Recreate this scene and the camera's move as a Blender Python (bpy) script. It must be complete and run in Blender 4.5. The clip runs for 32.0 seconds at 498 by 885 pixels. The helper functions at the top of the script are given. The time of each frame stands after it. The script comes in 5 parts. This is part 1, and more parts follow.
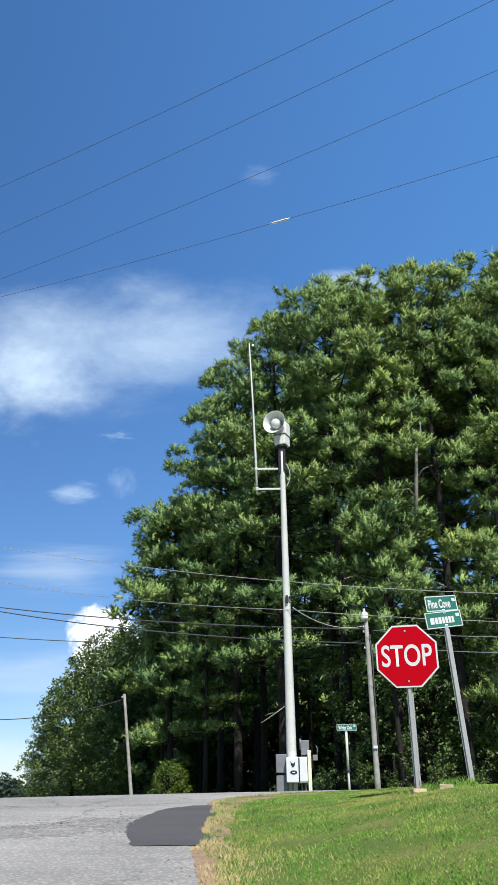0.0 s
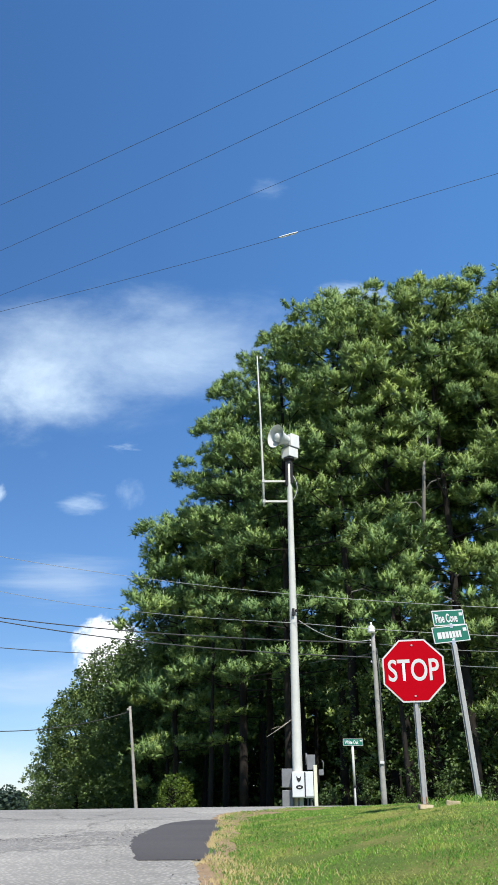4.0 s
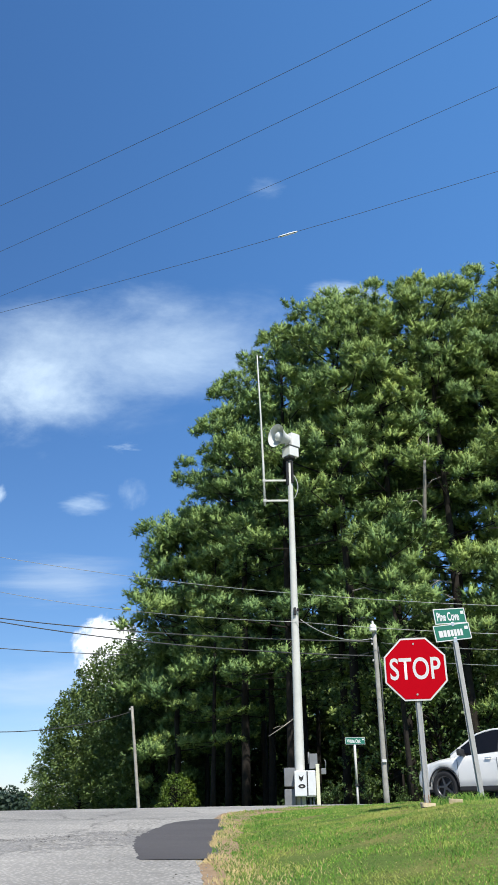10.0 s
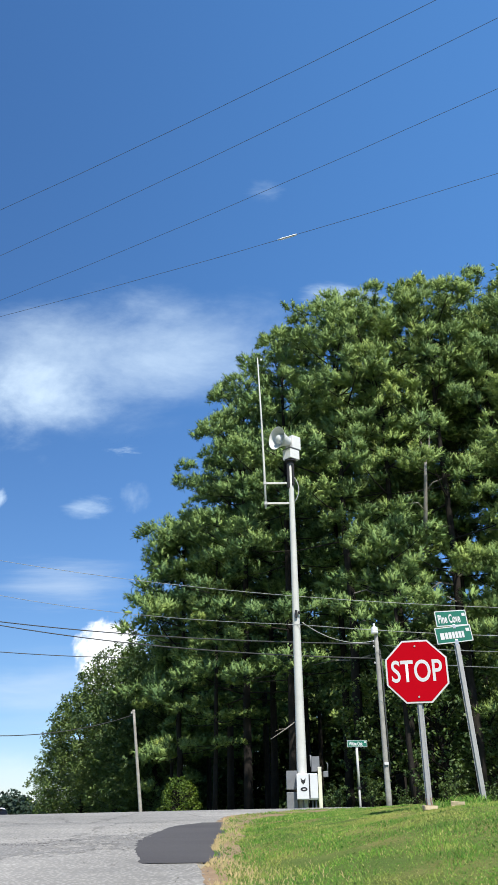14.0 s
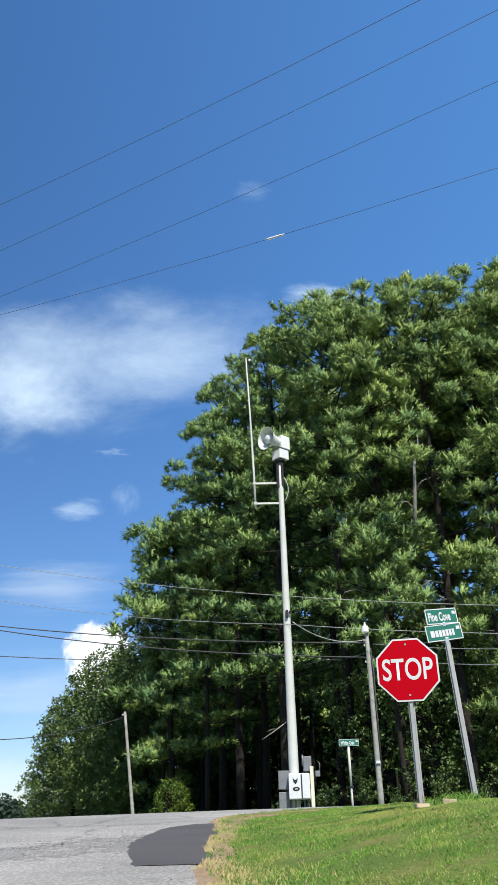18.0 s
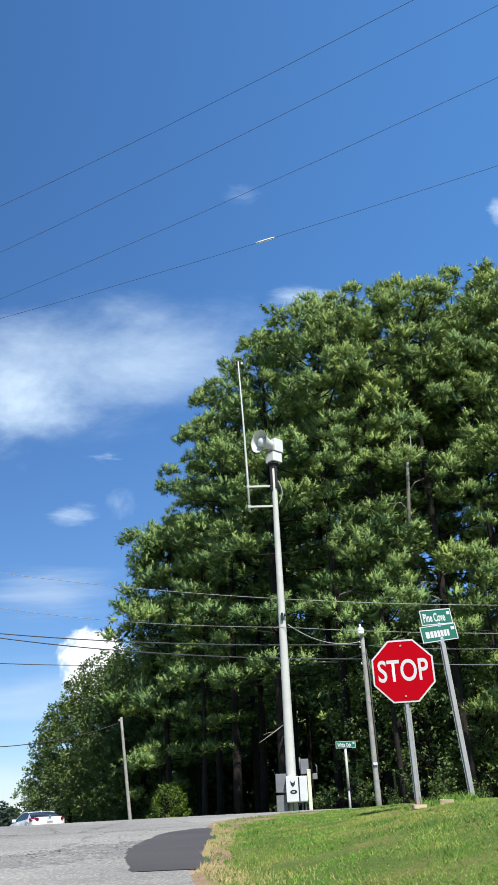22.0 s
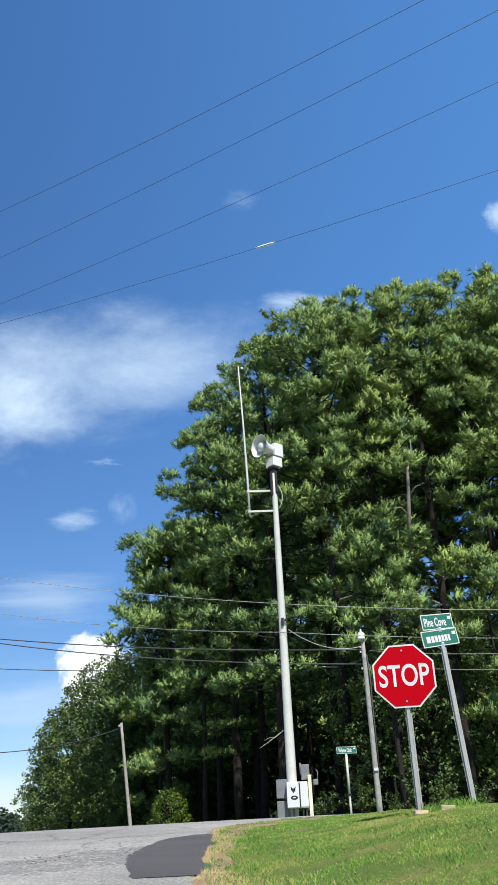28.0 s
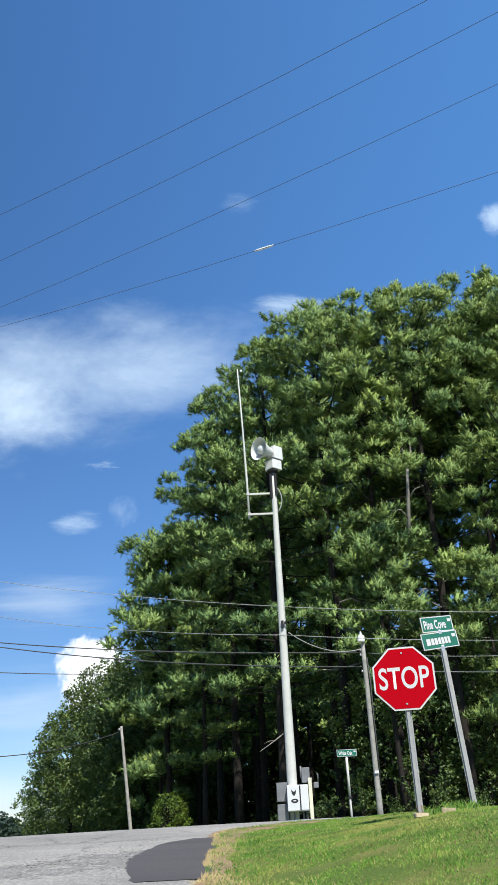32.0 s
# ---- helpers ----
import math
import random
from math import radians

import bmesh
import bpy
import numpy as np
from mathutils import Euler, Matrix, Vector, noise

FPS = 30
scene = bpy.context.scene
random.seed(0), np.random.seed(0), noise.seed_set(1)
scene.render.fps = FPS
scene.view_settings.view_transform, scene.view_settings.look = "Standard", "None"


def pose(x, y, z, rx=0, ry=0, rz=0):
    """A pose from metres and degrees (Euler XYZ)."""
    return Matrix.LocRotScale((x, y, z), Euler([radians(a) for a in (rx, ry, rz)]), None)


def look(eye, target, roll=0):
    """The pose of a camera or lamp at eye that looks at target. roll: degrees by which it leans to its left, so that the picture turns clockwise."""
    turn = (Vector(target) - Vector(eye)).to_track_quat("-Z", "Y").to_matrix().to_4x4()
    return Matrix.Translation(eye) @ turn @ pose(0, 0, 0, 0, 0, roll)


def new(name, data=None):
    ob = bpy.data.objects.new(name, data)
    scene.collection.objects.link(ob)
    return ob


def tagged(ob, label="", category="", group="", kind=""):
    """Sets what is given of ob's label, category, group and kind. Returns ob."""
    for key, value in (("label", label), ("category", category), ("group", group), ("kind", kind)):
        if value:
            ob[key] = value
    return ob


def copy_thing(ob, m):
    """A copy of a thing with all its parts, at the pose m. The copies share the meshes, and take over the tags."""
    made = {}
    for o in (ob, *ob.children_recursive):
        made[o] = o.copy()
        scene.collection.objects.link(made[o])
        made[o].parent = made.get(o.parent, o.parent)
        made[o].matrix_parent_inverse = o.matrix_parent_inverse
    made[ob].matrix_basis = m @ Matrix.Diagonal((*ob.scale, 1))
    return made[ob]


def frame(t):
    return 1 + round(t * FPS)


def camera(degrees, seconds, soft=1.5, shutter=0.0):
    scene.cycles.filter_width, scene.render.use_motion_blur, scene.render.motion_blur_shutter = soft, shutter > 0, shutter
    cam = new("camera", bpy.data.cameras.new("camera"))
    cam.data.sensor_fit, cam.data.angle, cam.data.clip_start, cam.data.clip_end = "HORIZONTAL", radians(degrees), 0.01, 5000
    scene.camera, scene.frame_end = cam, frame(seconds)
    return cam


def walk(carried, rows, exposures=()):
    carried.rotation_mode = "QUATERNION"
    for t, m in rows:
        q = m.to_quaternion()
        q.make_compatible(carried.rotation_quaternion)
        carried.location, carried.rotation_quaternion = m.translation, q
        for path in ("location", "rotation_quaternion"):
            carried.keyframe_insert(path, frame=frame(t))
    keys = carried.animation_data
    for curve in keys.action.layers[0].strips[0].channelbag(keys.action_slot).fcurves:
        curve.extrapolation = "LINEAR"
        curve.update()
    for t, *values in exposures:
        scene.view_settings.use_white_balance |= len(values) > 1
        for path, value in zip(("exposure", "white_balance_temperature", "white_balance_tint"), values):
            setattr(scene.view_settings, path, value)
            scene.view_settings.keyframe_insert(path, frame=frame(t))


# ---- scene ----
cam = camera(34.97, 32.0)
PATH = [
    (0.0, pose(-0.002, 0.021, 1.400, 113.828, 0.743, -0.413)),
    (0.5, pose(-0.004, 0.020, 1.400, 113.887, 0.770, -0.379)),
    (1.0, pose(-0.003, 0.017, 1.400, 113.948, 0.707, -0.366)),
    (1.5, pose(-0.001, 0.013, 1.400, 114.101, 0.618, -0.313)),
    (2.0, pose(-0.003, 0.011, 1.400, 114.301, 0.483, -0.242)),
    (2.5, pose(-0.003, 0.009, 1.400, 114.492, 0.330, -0.164)),
    (3.0, pose(0.000, 0.006, 1.400, 114.630, 0.299, -0.086)),
    (3.5, pose(-0.002, 0.005, 1.400, 114.709, 0.213, -0.062)),
    (5.5, pose(-0.000, 0.001, 1.400, 114.660, 0.469, -0.002)),
    (6.0, pose(0.000, -0.000, 1.400, 114.600, 0.470, 0.000)),
    (6.5, pose(0.000, -0.001, 1.400, 114.562, 0.530, 0.017)),
    (7.0, pose(0.000, -0.000, 1.400, 114.545, 0.523, 0.060)),
    (7.5, pose(-0.002, 0.002, 1.400, 114.517, 0.522, 0.075)),
    (8.0, pose(-0.003, 0.003, 1.400, 114.541, 0.512, 0.116)),
    (8.5, pose(-0.001, 0.002, 1.400, 114.542, 0.450, 0.115)),
    (9.0, pose(0.001, 0.001, 1.400, 114.595, 0.471, 0.125)),
    (9.5, pose(-0.000, -0.001, 1.400, 114.608, 0.478, 0.125)),
    (10.0, pose(-0.003, -0.003, 1.400, 114.665, 0.531, 0.112)),
    (10.5, pose(-0.005, -0.004, 1.400, 114.744, 0.608, 0.111)),
    (11.0, pose(-0.002, -0.006, 1.400, 114.785, 0.580, 0.075)),
    (11.5, pose(-0.001, -0.006, 1.400, 114.809, 0.641, 0.097)),
    (12.0, pose(-0.004, -0.005, 1.400, 114.820, 0.671, 0.125)),
    (12.5, pose(-0.003, -0.006, 1.400, 114.826, 0.610, 0.125)),
    (13.0, pose(-0.003, -0.007, 1.400, 114.838, 0.604, 0.175)),
    (13.5, pose(-0.001, -0.008, 1.400, 114.845, 0.556, 0.180)),
    (14.0, pose(0.001, -0.008, 1.400, 114.859, 0.705, 0.259)),
    (14.5, pose(0.001, -0.006, 1.400, 114.814, 0.772, 0.273)),
    (16.5, pose(0.000, 0.003, 1.400, 114.788, 1.261, -0.122)),
    (17.0, pose(0.002, 0.004, 1.400, 114.832, 1.252, -0.221)),
    (17.5, pose(0.002, 0.003, 1.400, 114.854, 1.368, -0.247)),
    (18.0, pose(0.002, 0.002, 1.400, 114.881, 1.494, -0.240)),
    (18.5, pose(0.001, -0.001, 1.400, 114.943, 1.620, -0.265)),
    (19.0, pose(0.001, -0.004, 1.400, 115.054, 1.728, -0.332)),
    (19.5, pose(0.002, -0.007, 1.400, 115.176, 1.837, -0.410)),
    (20.0, pose(0.003, -0.010, 1.400, 115.262, 2.011, -0.472)),
    (20.5, pose(0.005, -0.011, 1.400, 115.282, 2.100, -0.504)),
    (21.0, pose(0.007, -0.010, 1.400, 115.238, 2.210, -0.465)),
    (21.5, pose(0.007, -0.007, 1.400, 115.170, 2.268, -0.434)),
    (22.0, pose(0.007, -0.003, 1.400, 115.103, 2.327, -0.385)),
    (22.5, pose(0.007, 0.000, 1.400, 115.077, 2.364, -0.329)),
    (23.0, pose(0.007, 0.004, 1.400, 115.074, 2.386, -0.323)),
    (23.5, pose(0.008, 0.008, 1.400, 115.109, 2.410, -0.322)),
    (24.0, pose(0.009, 0.011, 1.400, 115.153, 2.413, -0.302)),
    (24.5, pose(0.009, 0.014, 1.400, 115.237, 2.396, -0.289)),
    (25.0, pose(0.010, 0.016, 1.400, 115.308, 2.389, -0.276)),
    (25.5, pose(0.010, 0.015, 1.400, 115.368, 2.426, -0.281)),
    (27.5, pose(0.005, 0.006, 1.400, 115.474, 2.443, -0.342)),
    (28.0, pose(0.004, 0.003, 1.400, 115.454, 2.388, -0.353)),
    (28.5, pose(0.004, 0.000, 1.400, 115.399, 2.311, -0.362)),
    (29.0, pose(0.003, -0.001, 1.400, 115.348, 2.286, -0.335)),
    (29.5, pose(0.004, -0.001, 1.400, 115.335, 2.257, -0.314)),
    (30.0, pose(0.003, 0.000, 1.400, 115.338, 2.279, -0.301)),
    (30.5, pose(0.004, 0.001, 1.400, 115.396, 2.344, -0.306)),
    (31.0, pose(0.004, 0.001, 1.400, 115.491, 2.414, -0.340)),
    (31.5, pose(0.007, 0.001, 1.400, 115.565, 2.502, -0.340)),
    (32.0, pose(0.006, 0.002, 1.400, 115.654, 2.553, -0.321)),
]
walk(cam, PATH)

# ---------------------------------------------------------------- light
SUN_AZ, SUN_EL = 163.0, 50.0
SKY_WEST, SKY_EAST = (0.13, 0.60, 1.95, 1), (0.56, 1.95, 4.9, 1)
world = bpy.data.worlds.new("world")
scene.world = world
world.use_nodes = True
wn = world.node_tree
sky = wn.nodes.new("ShaderNodeTexSky")
sky.sky_type, sky.sun_disc = "NISHITA", False
sky.sun_elevation, sky.sun_rotation = radians(SUN_EL), radians(SUN_AZ)
sky.altitude, sky.air_density, sky.dust_density, sky.ozone_density = 300, 1.0, 0.1, 3.6
vivid = wn.nodes.new("ShaderNodeHueSaturation")
vivid.inputs["Saturation"].default_value = 1.12
wn.links.new(sky.outputs[0], vivid.inputs["Color"])
haze = wn.nodes.new("ShaderNodeMix")
haze.data_type = "RGBA"
haze.inputs[0].default_value = 0.5
# the blue pales gently from west to east
way = wn.nodes.new("ShaderNodeTexCoord")
axes = wn.nodes.new("ShaderNodeSeparateXYZ")
drift = wn.nodes.new("ShaderNodeMapRange")
drift.interpolation_type = "SMOOTHSTEP"
drift.inputs[1].default_value, drift.inputs[2].default_value = -0.6, 0.6
tone = wn.nodes.new("ShaderNodeMix")
tone.data_type = "RGBA"
tone.inputs[6].default_value, tone.inputs[7].default_value = SKY_WEST, SKY_EAST
wn.links.new(way.outputs["Generated"], axes.inputs[0])
wn.links.new(axes.outputs[0], drift.inputs[0])
wn.links.new(drift.outputs[0], tone.inputs[0])
wn.links.new(tone.outputs[2], haze.inputs[7])
wn.links.new(vivid.outputs[0], haze.inputs[6])
wn.links.new(haze.outputs[2], wn.nodes["Background"].inputs[0])
wn.nodes["Background"].inputs[1].default_value = 0.125
sun_way = Vector((math.sin(radians(SUN_AZ)) * math.cos(radians(SUN_EL)),
                  math.cos(radians(SUN_AZ)) * math.cos(radians(SUN_EL)), math.sin(radians(SUN_EL))))
sun = new("sun", bpy.data.lights.new("sun", "SUN"))
sun.data.energy, sun.data.angle, sun.data.color = 4.2, radians(0.5), (1.0, 0.96, 0.88)
sun.matrix_world = look(sun_way * 60, (0, 0, 0))
scene.view_settings.exposure = 0.6


# ---------------------------------------------------------------- materials
class Nodes:
    """Small wrapper to write node materials briefly."""

    def __init__(self, name, rough=0.7, metal=0.0, spec=0.5):
        self.m = bpy.data.materials.new(name)
        self.m.use_nodes = True
        self.t = self.m.node_tree
        self.b = self.t.nodes["Principled BSDF"]
        self.b.inputs["Roughness"].default_value = rough
        self.b.inputs["Metallic"].default_value = metal
        self.b.inputs["Specular IOR Level"].default_value = spec
        self.co = self.node("ShaderNodeTexCoord")

    def node(self, kind, **values):
        n = self.t.nodes.new(kind)
        for k, v in values.items():
            n.inputs[k.replace("_", " ")].default_value = v
        return n

    def link(self, a, b):
        self.t.links.new(a, b)

    def noise(self, scale, detail=4.0, rough=0.6, stretch=None, space="Object"):
        n = self.node("ShaderNodeTexNoise", Scale=scale, Detail=detail, Roughness=rough)
        if stretch:
            mp = self.node("ShaderNodeMapping")
            mp.inputs["Scale"].default_value = stretch
            self.link(self.co.outputs[space], mp.inputs[0])
            self.link(mp.outputs[0], n.inputs["Vector"])
        else:
            self.link(self.co.outputs[space], n.inputs["Vector"])
        return n.outputs[0]

    def ramp(self, fac, stops):
        r = self.node("ShaderNodeValToRGB")
        els = r.color_ramp.elements
        while len(els) < len(stops):
            els.new(0.5)
        for e, (p, c) in zip(els, stops):
            e.position, e.color = p, (*c, 1) if len(c) == 3 else c
        self.link(fac, r.inputs[0])
        return r.outputs[0]

    def mix(self, fac, a, b, kind="MIX"):
        n = self.t.nodes.new("ShaderNodeMix")
        n.data_type, n.blend_type = "RGBA", kind
        for src, i in ((fac, 0), (a, 6), (b, 7)):
            if isinstance(src, (int, float)):
                n.inputs[i].default_value = src
            elif isinstance(src, tuple):
                n.inputs[i].default_value = (*src, 1)
            else:
                self.link(src, n.inputs[i])
        return n.outputs[2]

    def color(self, out):
        if isinstance(out, tuple):
            self.b.inputs["Base Color"].default_value = (*out, 1)
        else:
            self.link(out, self.b.inputs["Base Color"])
        return self

    def bump(self, height, strength=0.3, distance=0.01):
        n = self.node("ShaderNodeBump", Strength=strength, Distance=distance)
        self.link(height, n.inputs["Height"])
        self.link(n.outputs[0], self.b.inputs["Normal"])
        return self


def plain(name, colour, rough=0.6, metal=0.0, spots=0.25, scale=6.0, bump=0.15):
    n = Nodes(name, rough, metal, 0.25 if rough > 0.5 else 0.5)
    dark = tuple(c * (1 - spots) for c in colour)
    light = tuple(min(1, c * (1 + spots * 0.5)) for c in colour)
    fine = n.noise(scale * 9, 5)
    c = n.ramp(n.noise(scale), [(0.3, dark), (0.7, light)])
    n.color(n.mix(0.25, c, n.ramp(fine, [(0.3, dark), (0.7, light)])))
    n.bump(fine, bump, 0.004)
    return n.m


def foliage(name, dark, mid, light, trans=0.25, rough=0.55):
    n = Nodes(name, rough, 0.0, 0.35)
    geo = n.node("ShaderNodeNewGeometry")
    info = n.node("ShaderNodeObjectInfo")
    c = n.ramp(geo.outputs["Random Per Island"], [(0.0, dark), (0.5, mid), (1.0, light)])
    big = n.ramp(n.noise(0.55, 4), [(0.32, (0.58, 0.70, 0.76)), (0.68, (1.38, 1.24, 0.92))])
    c = n.mix(0.8, c, big, "MULTIPLY")
    tint = n.ramp(info.outputs["Random"], [(0.0, (0.86, 0.92, 0.95)), (1.0, (1.14, 1.06, 0.9))])
    c = n.mix(0.8, c, tint, "MULTIPLY")
    n.color(c)
    tr = n.node("ShaderNodeBsdfTranslucent")
    n.link(n.mix(1.0, c, (1.15, 1.25, 0.6), "MULTIPLY"), tr.inputs[0])
    mx = n.node("ShaderNodeMixShader", Fac=trans)
    n.link(n.b.outputs[0], mx.inputs[1])
    n.link(tr.outputs[0], mx.inputs[2])
    n.link(mx.outputs[0], n.t.nodes["Material Output"].inputs[0])
    return n.m


def asphalt(name, dark, light, grain, cracks=True):
    n = Nodes(name, 0.88, 0.0, 0.35)
    big = n.noise(0.35, 5, 0.65)
    stones = n.node("ShaderNodeTexVoronoi", Scale=grain)
    n.link(n.co.outputs["Object"], stones.inputs["Vector"])
    speck = n.ramp(stones.outputs["Distance"], [(0.15, light), (0.55, dark)])
    c = n.mix(0.55, n.ramp(big, [(0.3, dark), (0.7, light)]), speck)
    streak = n.ramp(n.noise(0.9, 4, 0.6, (0.25, 1.6, 1)), [(0.42, (1.1, 1.09, 1.07)), (0.62, (0.8, 0.8, 0.8))])
    c = n.mix(0.55, c, streak, "MULTIPLY")
    grit = n.noise(140, 3)
    c = n.mix(0.5, c, n.ramp(grit, [(0.3, (0.7, 0.7, 0.7)), (0.7, (1.25, 1.25, 1.25))]), "MULTIPLY")
    if cracks:
        wob = n.node("ShaderNodeTexVoronoi", Scale=0.55)
        wob.feature = "DISTANCE_TO_EDGE"
        warp = n.node("ShaderNodeTexNoise", Scale=2.6, Detail=9.0, Roughness=0.7)
        n.link(n.co.outputs["Object"], warp.inputs["Vector"])
        add = n.t.nodes.new("ShaderNodeVectorMath")
        add.operation = "MULTIPLY_ADD"
        add.inputs[1].default_value = (0.9, 0.9, 0.0)
        n.link(warp.outputs["Color"], add.inputs[0])
        n.link(n.co.outputs["Object"], add.inputs[2])
        n.link(add.outputs[0], wob.inputs["Vector"])
        line = n.ramp(wob.outputs["Distance"], [(0.0, (0.30, 0.29, 0.28)), (0.016, (0.92, 0.92, 0.92)), (0.06, (1, 1, 1))])
        some = n.ramp(n.noise(0.28, 2), [(0.42, (0, 0, 0)), (0.55, (1, 1, 1))])
        c = n.mix(some, c, n.mix(1.0, c, line, "MULTIPLY"))
    n.color(c)
    n.bump(stones.outputs["Distance"], 0.3, 0.004)
    return n.m


M = {}
M["needles"] = foliage("pine_needles", (0.118, 0.195, 0.074), (0.186, 0.282, 0.100), (0.265, 0.370, 0.132), 0.05)
M["needles"].node_tree.nodes["Principled BSDF"].inputs["Specular IOR Level"].default_value = 0.2
M["leaves"] = foliage("broad_leaves", (0.058, 0.105, 0.038), (0.095, 0.155, 0.052), (0.140, 0.198, 0.072), 0.2)
M["bush"] = foliage("bush_leaves", (0.070, 0.125, 0.025), (0.140, 0.220, 0.040), (0.220, 0.300, 0.060), 0.3)
# for distant woods; its dark tone also stands in for shade deep in the wood
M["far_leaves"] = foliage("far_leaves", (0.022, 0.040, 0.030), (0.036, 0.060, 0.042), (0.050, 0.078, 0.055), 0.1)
# bark far darker than its own tone: the shade under the crowns is in the colour
M["shaded_bark"] = plain("shaded_pine_bark", (0.030, 0.026, 0.023), 0.9, 0, 0.45, 3, 0.8)
M["dead_wood"] = plain("bare_dead_wood", (0.27, 0.25, 0.22), 0.85, 0, 0.3, 5, 0.3)
M["splice"] = plain("bright_splice", (0.80, 0.82, 0.84), 0.4, 0, 0.05, 9, 0.0)
# little specular, so the shade-dark bark stays near black
M["shaded_bark"].node_tree.nodes["Principled BSDF"].inputs["Specular IOR Level"].default_value = 0.08
M["road"] = asphalt("worn_asphalt", (0.22, 0.208, 0.185), (0.46, 0.43, 0.38), 26)
M["lane"] = asphalt("lane_asphalt", (0.35, 0.335, 0.305), (0.50, 0.48, 0.44), 40)
M["worn"] = asphalt("ravelled_asphalt", (0.15, 0.142, 0.13), (0.36, 0.34, 0.305), 30, False)
M["patch"] = asphalt("patch_asphalt", (0.070, 0.064, 0.062), (0.104, 0.096, 0.093), 60, False)
M["sand"] = plain("sandy_gravel", (0.30, 0.205, 0.12), 0.95, 0, 0.35, 9, 0.6)
M["straw"] = plain("dry_straw", (0.43, 0.335, 0.16), 0.8, 0, 0.35, 5, 0.0)
M["galv"] = plain("galvanised_steel", (0.40, 0.395, 0.38), 0.55, 0.3, 0.2, 7, 0.05)
M["rust"] = plain("rusty_steel", (0.30, 0.15, 0.075), 0.8, 0.2, 0.35, 20, 0.2)
M["alu"] = plain("sign_back", (0.55, 0.56, 0.57), 0.4, 0.85, 0.1, 5, 0.02)
M["red"] = Nodes("sign_red", 0.75, 0, 0.04).color((0.42, 0.001, 0.008)).m
M["white_sheet"] = plain("sign_white", (0.60, 0.585, 0.575), 0.45, 0, 0.05, 6, 0.01)
M["green"] = plain("sign_green", (0.004, 0.130, 0.082), 0.45, 0, 0.08, 6, 0.01)
M["pole_white"] = plain("weathered_pole_paint", (0.53, 0.53, 0.485), 0.6, 0, 0.16, 1.6, 0.05)
M["siren"] = plain("siren_paint", (0.64, 0.64, 0.62), 0.55, 0, 0.1, 2.5, 0.03)
M["siren_in"] = plain("siren_throat", (0.66, 0.66, 0.63), 0.6, 0, 0.14, 4, 0.03)
M["cabinet"] = plain("cabinet_paint", (0.60, 0.61, 0.61), 0.45, 0, 0.1, 3, 0.03)
M["grey_box"] = plain("grey_metal", (0.19, 0.195, 0.20), 0.55, 0.3, 0.2, 4, 0.05)
M["dark"] = plain("dark_rubber", (0.025, 0.025, 0.027), 0.7, 0, 0.2, 8, 0.1)
M["wood_pole"] = plain("grey_wood", (0.32, 0.31, 0.28), 0.9, 0, 0.35, 4, 0.5)
M["post_yellow"] = plain("faded_yellow_post", (0.64, 0.62, 0.48), 0.6, 0, 0.15, 5, 0.05)
M["wire"] = plain("bare_aluminium_wire", (0.42, 0.42, 0.40), 0.5, 0.5, 0.1, 3, 0.0)
M["cable"] = plain("black_cable", (0.075, 0.075, 0.075), 0.6, 0, 0.1, 3, 0.0)
M["thin_cable"] = plain("weathered_grey_cable", (0.07, 0.085, 0.11), 0.7, 0, 0.1, 3, 0.0)
M["brick"] = plain("tan_brick", (0.50, 0.41, 0.26), 0.9, 0, 0.25, 20, 0.4)
M["insulator"] = plain("white_glass", (0.80, 0.80, 0.78), 0.25, 0, 0.05, 9, 0.0)


def ground_material():
    n = Nodes("soil_and_thatch", 0.95, 0, 0.2)
    big = n.ramp(n.noise(0.55, 5), [(0.35, (0.080, 0.135, 0.026)), (0.5, (0.130, 0.160, 0.040)), (0.65, (0.245, 0.205, 0.075))])
    fine = n.noise(26, 6, 0.7)
    c = n.mix(0.6, big, n.ramp(fine, [(0.3, (0.55, 0.6, 0.5)), (0.7, (1.35, 1.3, 1.2))]), "MULTIPLY")
    n.color(c).bump(fine, 0.7, 0.03)
    return n.m


M["ground"] = ground_material()


def grass_material():
    n = Nodes("grass_blades", 0.6, 0, 0.3)
    geo = n.node("ShaderNodeNewGeometry")
    c = n.ramp(geo.outputs["Random Per Island"], [(0.0, (0.058, 0.160, 0.016)), (0.55, (0.118, 0.255, 0.028)), (0.88, (0.215, 0.330, 0.055)), (1.0, (0.42, 0.38, 0.15))])
    lush = n.ramp(n.noise(1.7, 4, 0.6), [(0.36, (0.72, 0.78, 0.70)), (0.62, (1.18, 1.14, 1.1))])
    c = n.mix(1.0, c, lush, "MULTIPLY")
    dry = n.ramp(n.noise(0.85, 6, 0.65), [(0.49, (0, 0, 0)), (0.62, (1, 1, 1))])
    c = n.mix(n.mix(0.42, (0.0, 0.0, 0.0), dry), c, (0.42, 0.34, 0.11))
    n.color(c)
    tr = n.node("ShaderNodeBsdfTranslucent")
    n.link(c, tr.inputs[0])
    mx = n.node("ShaderNodeMixShader", Fac=0.25)
    n.link(n.b.outputs[0], mx.inputs[1])
    n.link(tr.outputs[0], mx.inputs[2])
    n.link(mx.outputs[0], n.t.nodes["Material Output"].inputs[0])
    return n.m


